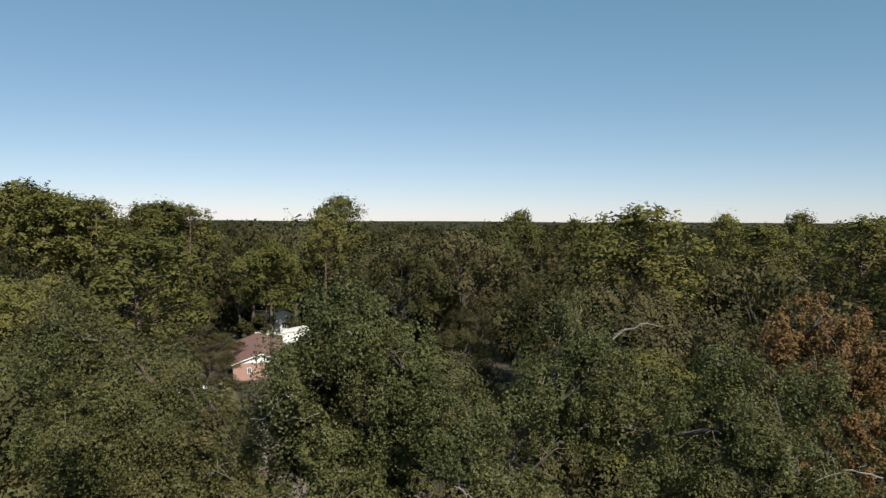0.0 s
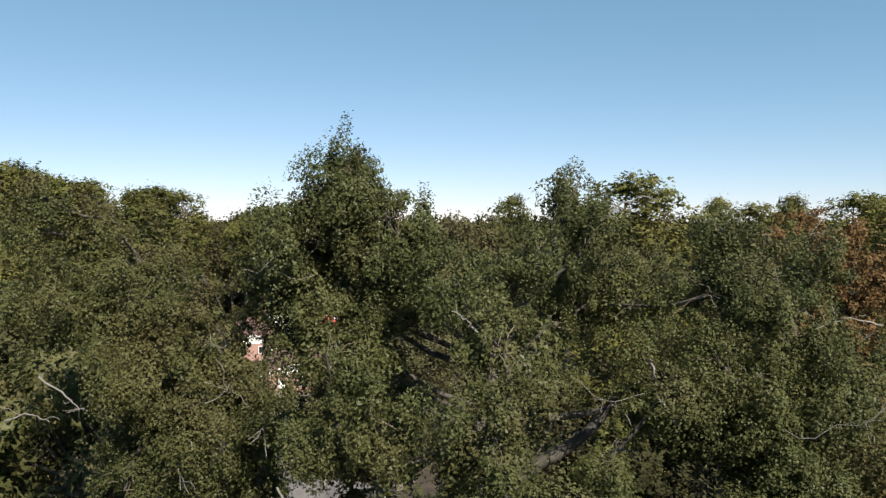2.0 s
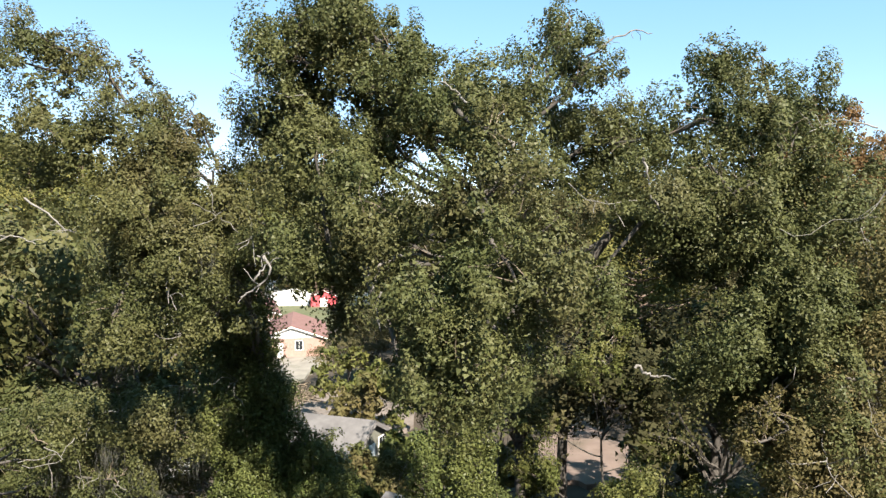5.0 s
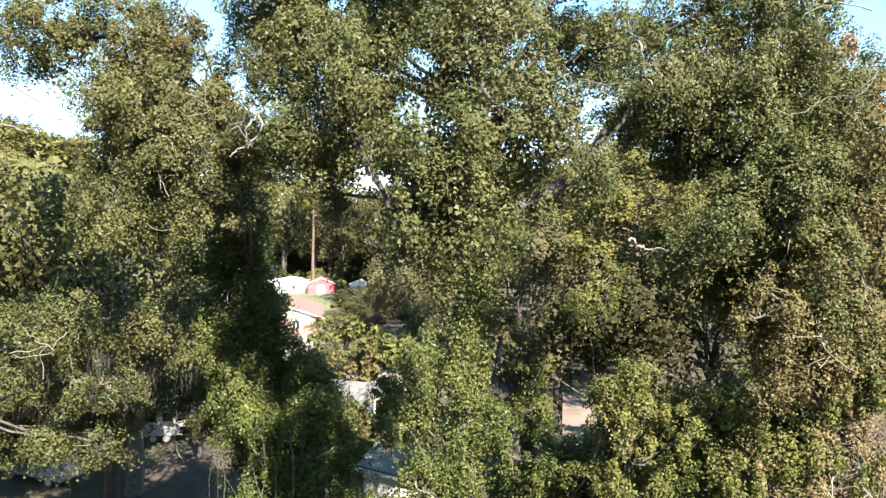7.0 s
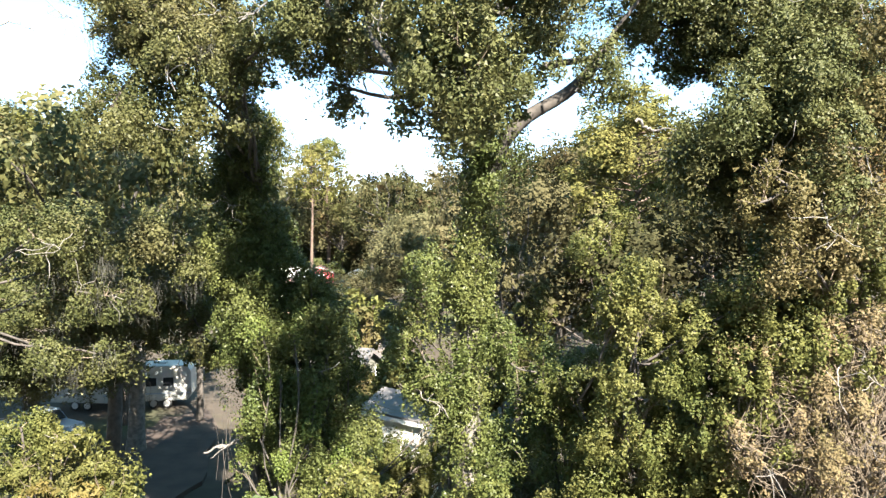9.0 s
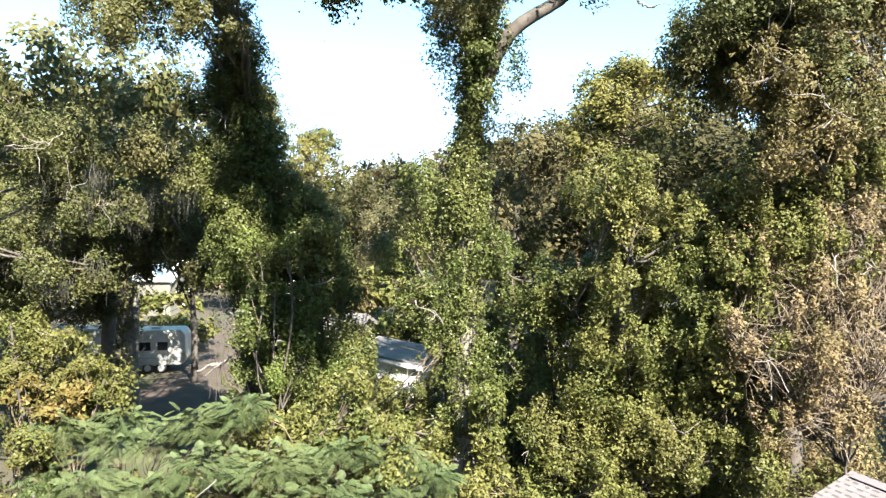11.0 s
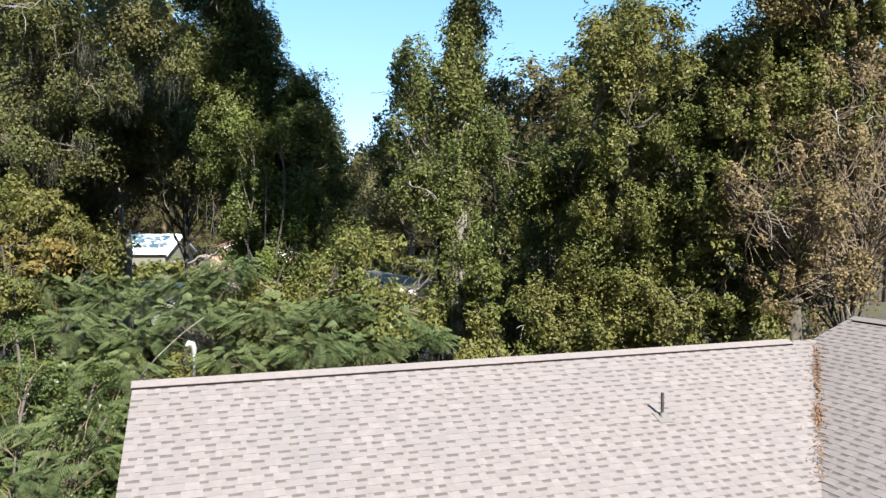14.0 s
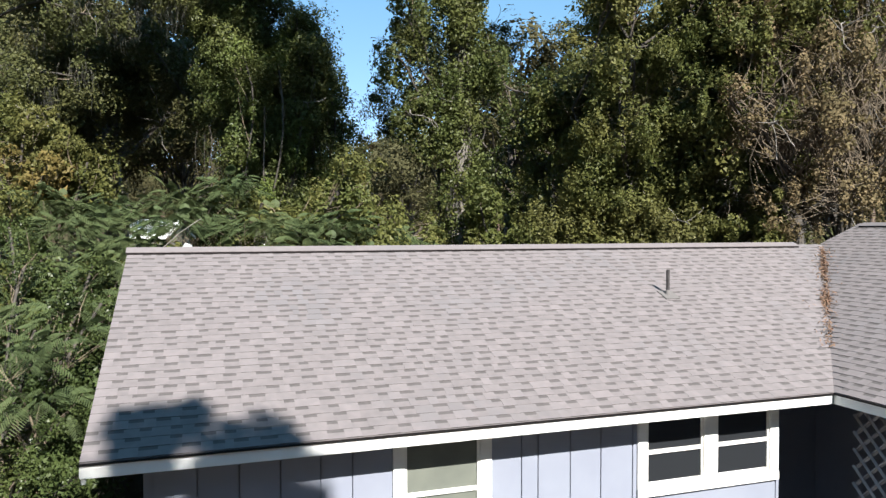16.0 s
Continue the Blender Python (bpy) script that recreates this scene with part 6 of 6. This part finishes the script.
def camper(label, x, y, turn, length, height, windows):
    t = tagged(new("camper_trailer"), label, "camper", "parked campers")
    t.matrix_world = Matrix.Translation((x, y, 0)) @ Matrix.Rotation(radians(turn), 4, "Z")
    L, H = length / 2, height
    outline = [(-L, 0.55), (L - 0.25, 0.55), (L, 0.9), (L, H - 0.35), (L - 0.3, H), (-L + 0.25, H), (-L, H - 0.25)]
    bm = prism(outline, 1, -1.15, 1.15)
    bmesh.ops.bevel(bm, geom=bm.edges[:], offset=0.05, segments=2, affect="EDGES")
    part("body", bm, CAMPER_PAINT, t, "weathered white aluminium body")
    part("stripe", box(-L + 0.05, -1.156, 1.02, L - 0.05, -1.149, 1.14), CAR_PAINT, t, "faded blue stripe")
    part("roof_vent", box(-0.3, -0.3, H - 0.01, 0.3, 0.3, H + 0.12, 0.03), CAMPER_PAINT, t)
    for u, z, w, h in windows:
        win = child("window", None, t)
        part("frame", box(u - w / 2 - 0.05, -1.175, z - 0.05, u + w / 2 + 0.05, -1.14, z + h + 0.05, 0.02), GALV, win)
        part("pane", box(u - w / 2, -1.19, z, u + w / 2, -1.178, z + h), GLASS, win)
    for u in (-0.45, 0.45):
        for s in (-1, 1):
            wheel = child("wheel", None, t)
            wheel_meshes(wheel, u, s * 1.02, 0.35, 0.35)
    part("door", box(L - 1.3, -1.17, 0.6, L - 0.65, -1.152, H - 0.45, 0.01), CAMPER_PAINT, t)
    return t


def wheel_meshes(parent, u, v, z, r):
    a, q = tubes([([(u, v - 0.1, z), (u, v - 0.08, z), (u, v + 0.08, z), (u, v + 0.1, z)], [r * 0.7, r, r, r * 0.7])], 20)
    child("tyre", mesh_of("tyre", a, q, RUBBER, smooth=True), parent)
    a, q = tubes([([(u, v - 0.11, z), (u, v - 0.1, z), (u, v + 0.1, z), (u, v + 0.11, z)], [0.01, r * 0.62, r * 0.62, 0.01])], 16)
    child("rim", mesh_of("rim", a, q, GALV), parent)


camper("white camper trailer with a dark window under the oaks", -24.2, 50.5, -6, 4.6, 3.2, [(0.2, 1.7, 1.2, 0.7), (-1.4, 1.8, 0.7, 0.6)])
camper("white rounded camper with two dark windows under the oaks", -19.2, 51.0, 8, 4.2, 3.0, [(-0.6, 1.6, 0.8, 0.6), (0.6, 1.6, 0.7, 0.6)])


def car():
    t = tagged(new("pickup_truck"), "silver-blue pickup parked in the shade", "car")
    t.matrix_world = Matrix.Translation((-23.6, 43.2, 0)) @ Matrix.Rotation(radians(-24), 4, "Z")
    bm = prism([(-2.6, 0.45), (2.5, 0.45), (2.6, 0.7), (2.5, 1.02), (1.0, 1.12), (-2.6, 1.12)], 1, -0.92, 0.92)
    bmesh.ops.bevel(bm, geom=bm.edges[:], offset=0.06, segments=2, affect="EDGES")
    part("body", bm, CAR_PAINT, t)
    bm = prism([(-0.9, 1.1), (1.25, 1.1), (0.55, 1.72), (-0.75, 1.74)], 1, -0.8, 0.8)
    bmesh.ops.bevel(bm, geom=bm.edges[:], offset=0.05, segments=2, affect="EDGES")
    part("cab", bm, CAR_PAINT, t)
    part("windscreen", prism([(1.16, 1.2), (1.19, 1.2), (0.62, 1.68), (0.59, 1.68)], 1, -0.68, 0.68), GLASS, t)
    for s in (-1, 1):
        part("side_window", prism([(-0.7, 1.2), (0.95, 1.2), (0.5, 1.64), (-0.6, 1.66)], 1, s * 0.79, s * 0.812), GLASS, t)
        part("headlight", box(2.50, s * 0.62 - 0.18, 0.76, 2.59, s * 0.62 + 0.18, 0.92, 0.03), WHITE_PAINT, t)
        for u in (-1.6, 1.65):
            wheel_meshes(child("wheel", None, t), u, s * 0.82, 0.36, 0.36)
    part("bumper", box(2.52, -0.9, 0.46, 2.68, 0.9, 0.62, 0.03), GALV, t)


car()


# ---- roof shingles ----

EXPOSE = SLOPE / 33
WIDTHS = (0.08, 0.11, 0.14, 0.17, 0.21, 0.26)


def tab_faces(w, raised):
    """A shingle tab lying flat: x along the course, y up the slope from its butt edge, z proud. A raised tab is a thin
    wedge, its butt painted as a shadow line if wide; a low one shows a dark band at its top, painted as shadow under
    the raised tabs.
    """
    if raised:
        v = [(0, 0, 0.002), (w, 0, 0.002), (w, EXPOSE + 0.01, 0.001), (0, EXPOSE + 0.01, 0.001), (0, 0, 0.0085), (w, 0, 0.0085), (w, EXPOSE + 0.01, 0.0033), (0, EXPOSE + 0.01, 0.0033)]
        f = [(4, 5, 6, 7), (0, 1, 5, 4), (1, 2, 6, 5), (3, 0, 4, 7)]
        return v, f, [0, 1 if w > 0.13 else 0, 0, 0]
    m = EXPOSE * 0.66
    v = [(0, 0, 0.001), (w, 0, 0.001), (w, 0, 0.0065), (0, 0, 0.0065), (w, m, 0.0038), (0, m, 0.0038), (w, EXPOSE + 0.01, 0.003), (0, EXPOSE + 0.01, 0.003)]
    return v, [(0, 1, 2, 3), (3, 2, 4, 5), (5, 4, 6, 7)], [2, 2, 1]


def courses(rng, span, frame_of, keep):
    """Places of the tabs: for each course its start and end, tabs in turn raised and low. keep picks those that become single pieces."""
    single, rest = [], []
    for i in range(33):
        a, b = span(i)
        x = a
        up = rng.random() < 0.5
        while x < b - 0.04:
            w = min(WIDTHS[rng.integers(1, 4)] if not up else WIDTHS[rng.integers(0, 6)], b - x)
            (single if keep(i, x, w) else rest).append((i, x, w, up))
            x += w
            up = not up if rng.random() < 0.92 else True
    return single, rest


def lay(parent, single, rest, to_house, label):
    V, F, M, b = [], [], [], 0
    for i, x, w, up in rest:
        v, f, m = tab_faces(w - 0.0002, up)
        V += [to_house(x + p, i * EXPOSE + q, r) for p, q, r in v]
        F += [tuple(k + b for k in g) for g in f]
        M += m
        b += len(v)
    child("shingle_field", mesh_of("shingle_field", V, F, [SHINGLE, SHINGLE_SHADE, SHINGLE_LOW], M), parent, label, "stuff")
    for i, x, w, up in single:
        key = (round(w, 2), up)
        if key not in TABS:
            v, f, m = tab_faces(w - 0.0002, up)
            TABS[key] = mesh_of("shingle", v, f, [SHINGLE_PIECE, SHINGLE_SHADE, SHINGLE_LOW], m)
        o, ex, ey = (Vector(to_house(x, i * EXPOSE, 0)), Vector(to_house(x + 1, i * EXPOSE, 0)), Vector(to_house(x, i * EXPOSE + 1, 0)))
        ax, ay = ex - o, ey - o
        az = ax.cross(ay)
        ob = new("shingle", TABS[key])
        ob.parent = parent
        ob.matrix_local = Matrix(((ax.x, ay.x, az.x, o.x), (ax.y, ay.y, az.y, o.y), (ax.z, ay.z, az.z, o.z), (0, 0, 0, 1)))


TABS = {}
SIN = PITCH * COS
rngs = np.random.default_rng(91)


def on_main(x, s, h):
    return (x, -RUN + s * COS - h * SIN, EAVE + s * SIN + h * COS)


def on_wing(x, s, h):
    return (UW + s * COS - h * SIN, -RUN - x, EAVE + s * SIN + h * COS)


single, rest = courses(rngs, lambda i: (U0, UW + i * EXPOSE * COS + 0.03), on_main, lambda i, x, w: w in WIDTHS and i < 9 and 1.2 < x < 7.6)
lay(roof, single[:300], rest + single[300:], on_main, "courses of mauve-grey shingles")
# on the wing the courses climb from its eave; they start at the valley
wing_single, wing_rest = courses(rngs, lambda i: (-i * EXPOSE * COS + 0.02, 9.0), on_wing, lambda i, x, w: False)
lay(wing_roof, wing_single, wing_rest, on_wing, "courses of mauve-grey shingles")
extra = []
for i in range(33, 41):
    x, up = -0.06 - RUN, i % 2 == 0
    while x < 9.0:
        w = WIDTHS[rngs.integers(0, 4)]
        extra.append((i, x, w, up))
        x += w
        up = not up
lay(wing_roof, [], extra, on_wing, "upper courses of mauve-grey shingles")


def valley_debris():
    rng = np.random.default_rng(93)
    n = 900
    s = np.concatenate([rng.uniform(0.2, 0.95, n - 500), rng.normal(0.50, 0.04, 220), rng.normal(0.78, 0.09, 280)])
    off = rng.normal(size=n) * np.where(rng.random(n) < 0.2, 0.15, 0.035)
    u = UW + s * RUN + off
    vv = -RUN + s * RUN + rng.normal(size=n) * 0.03
    z = EAVE + np.maximum((vv + RUN) * PITCH, (u - UW) * PITCH) + rng.uniform(0.01, 0.05, n)
    pos = np.stack([u, vv, z], -1)
    v, q = leaf_quads(rng, pos, rng.normal(size=(n, 3)) * 0.5 + [0, 0, 1], 0.09, slim=0.2)
    return mesh_of("valley_debris", v, q, DEBRIS)


DEBRIS = material("pine_straw", (0.13, 0.075, 0.045), (0.21, 0.13, 0.085), scale=8, rough=0.9, island=0.3)
debris = tagged(new("valley_debris", valley_debris()), "brown pine straw and leaves lying in the roof valley", "leaf litter", kind="stuff")
debris.matrix_world = HOUSE
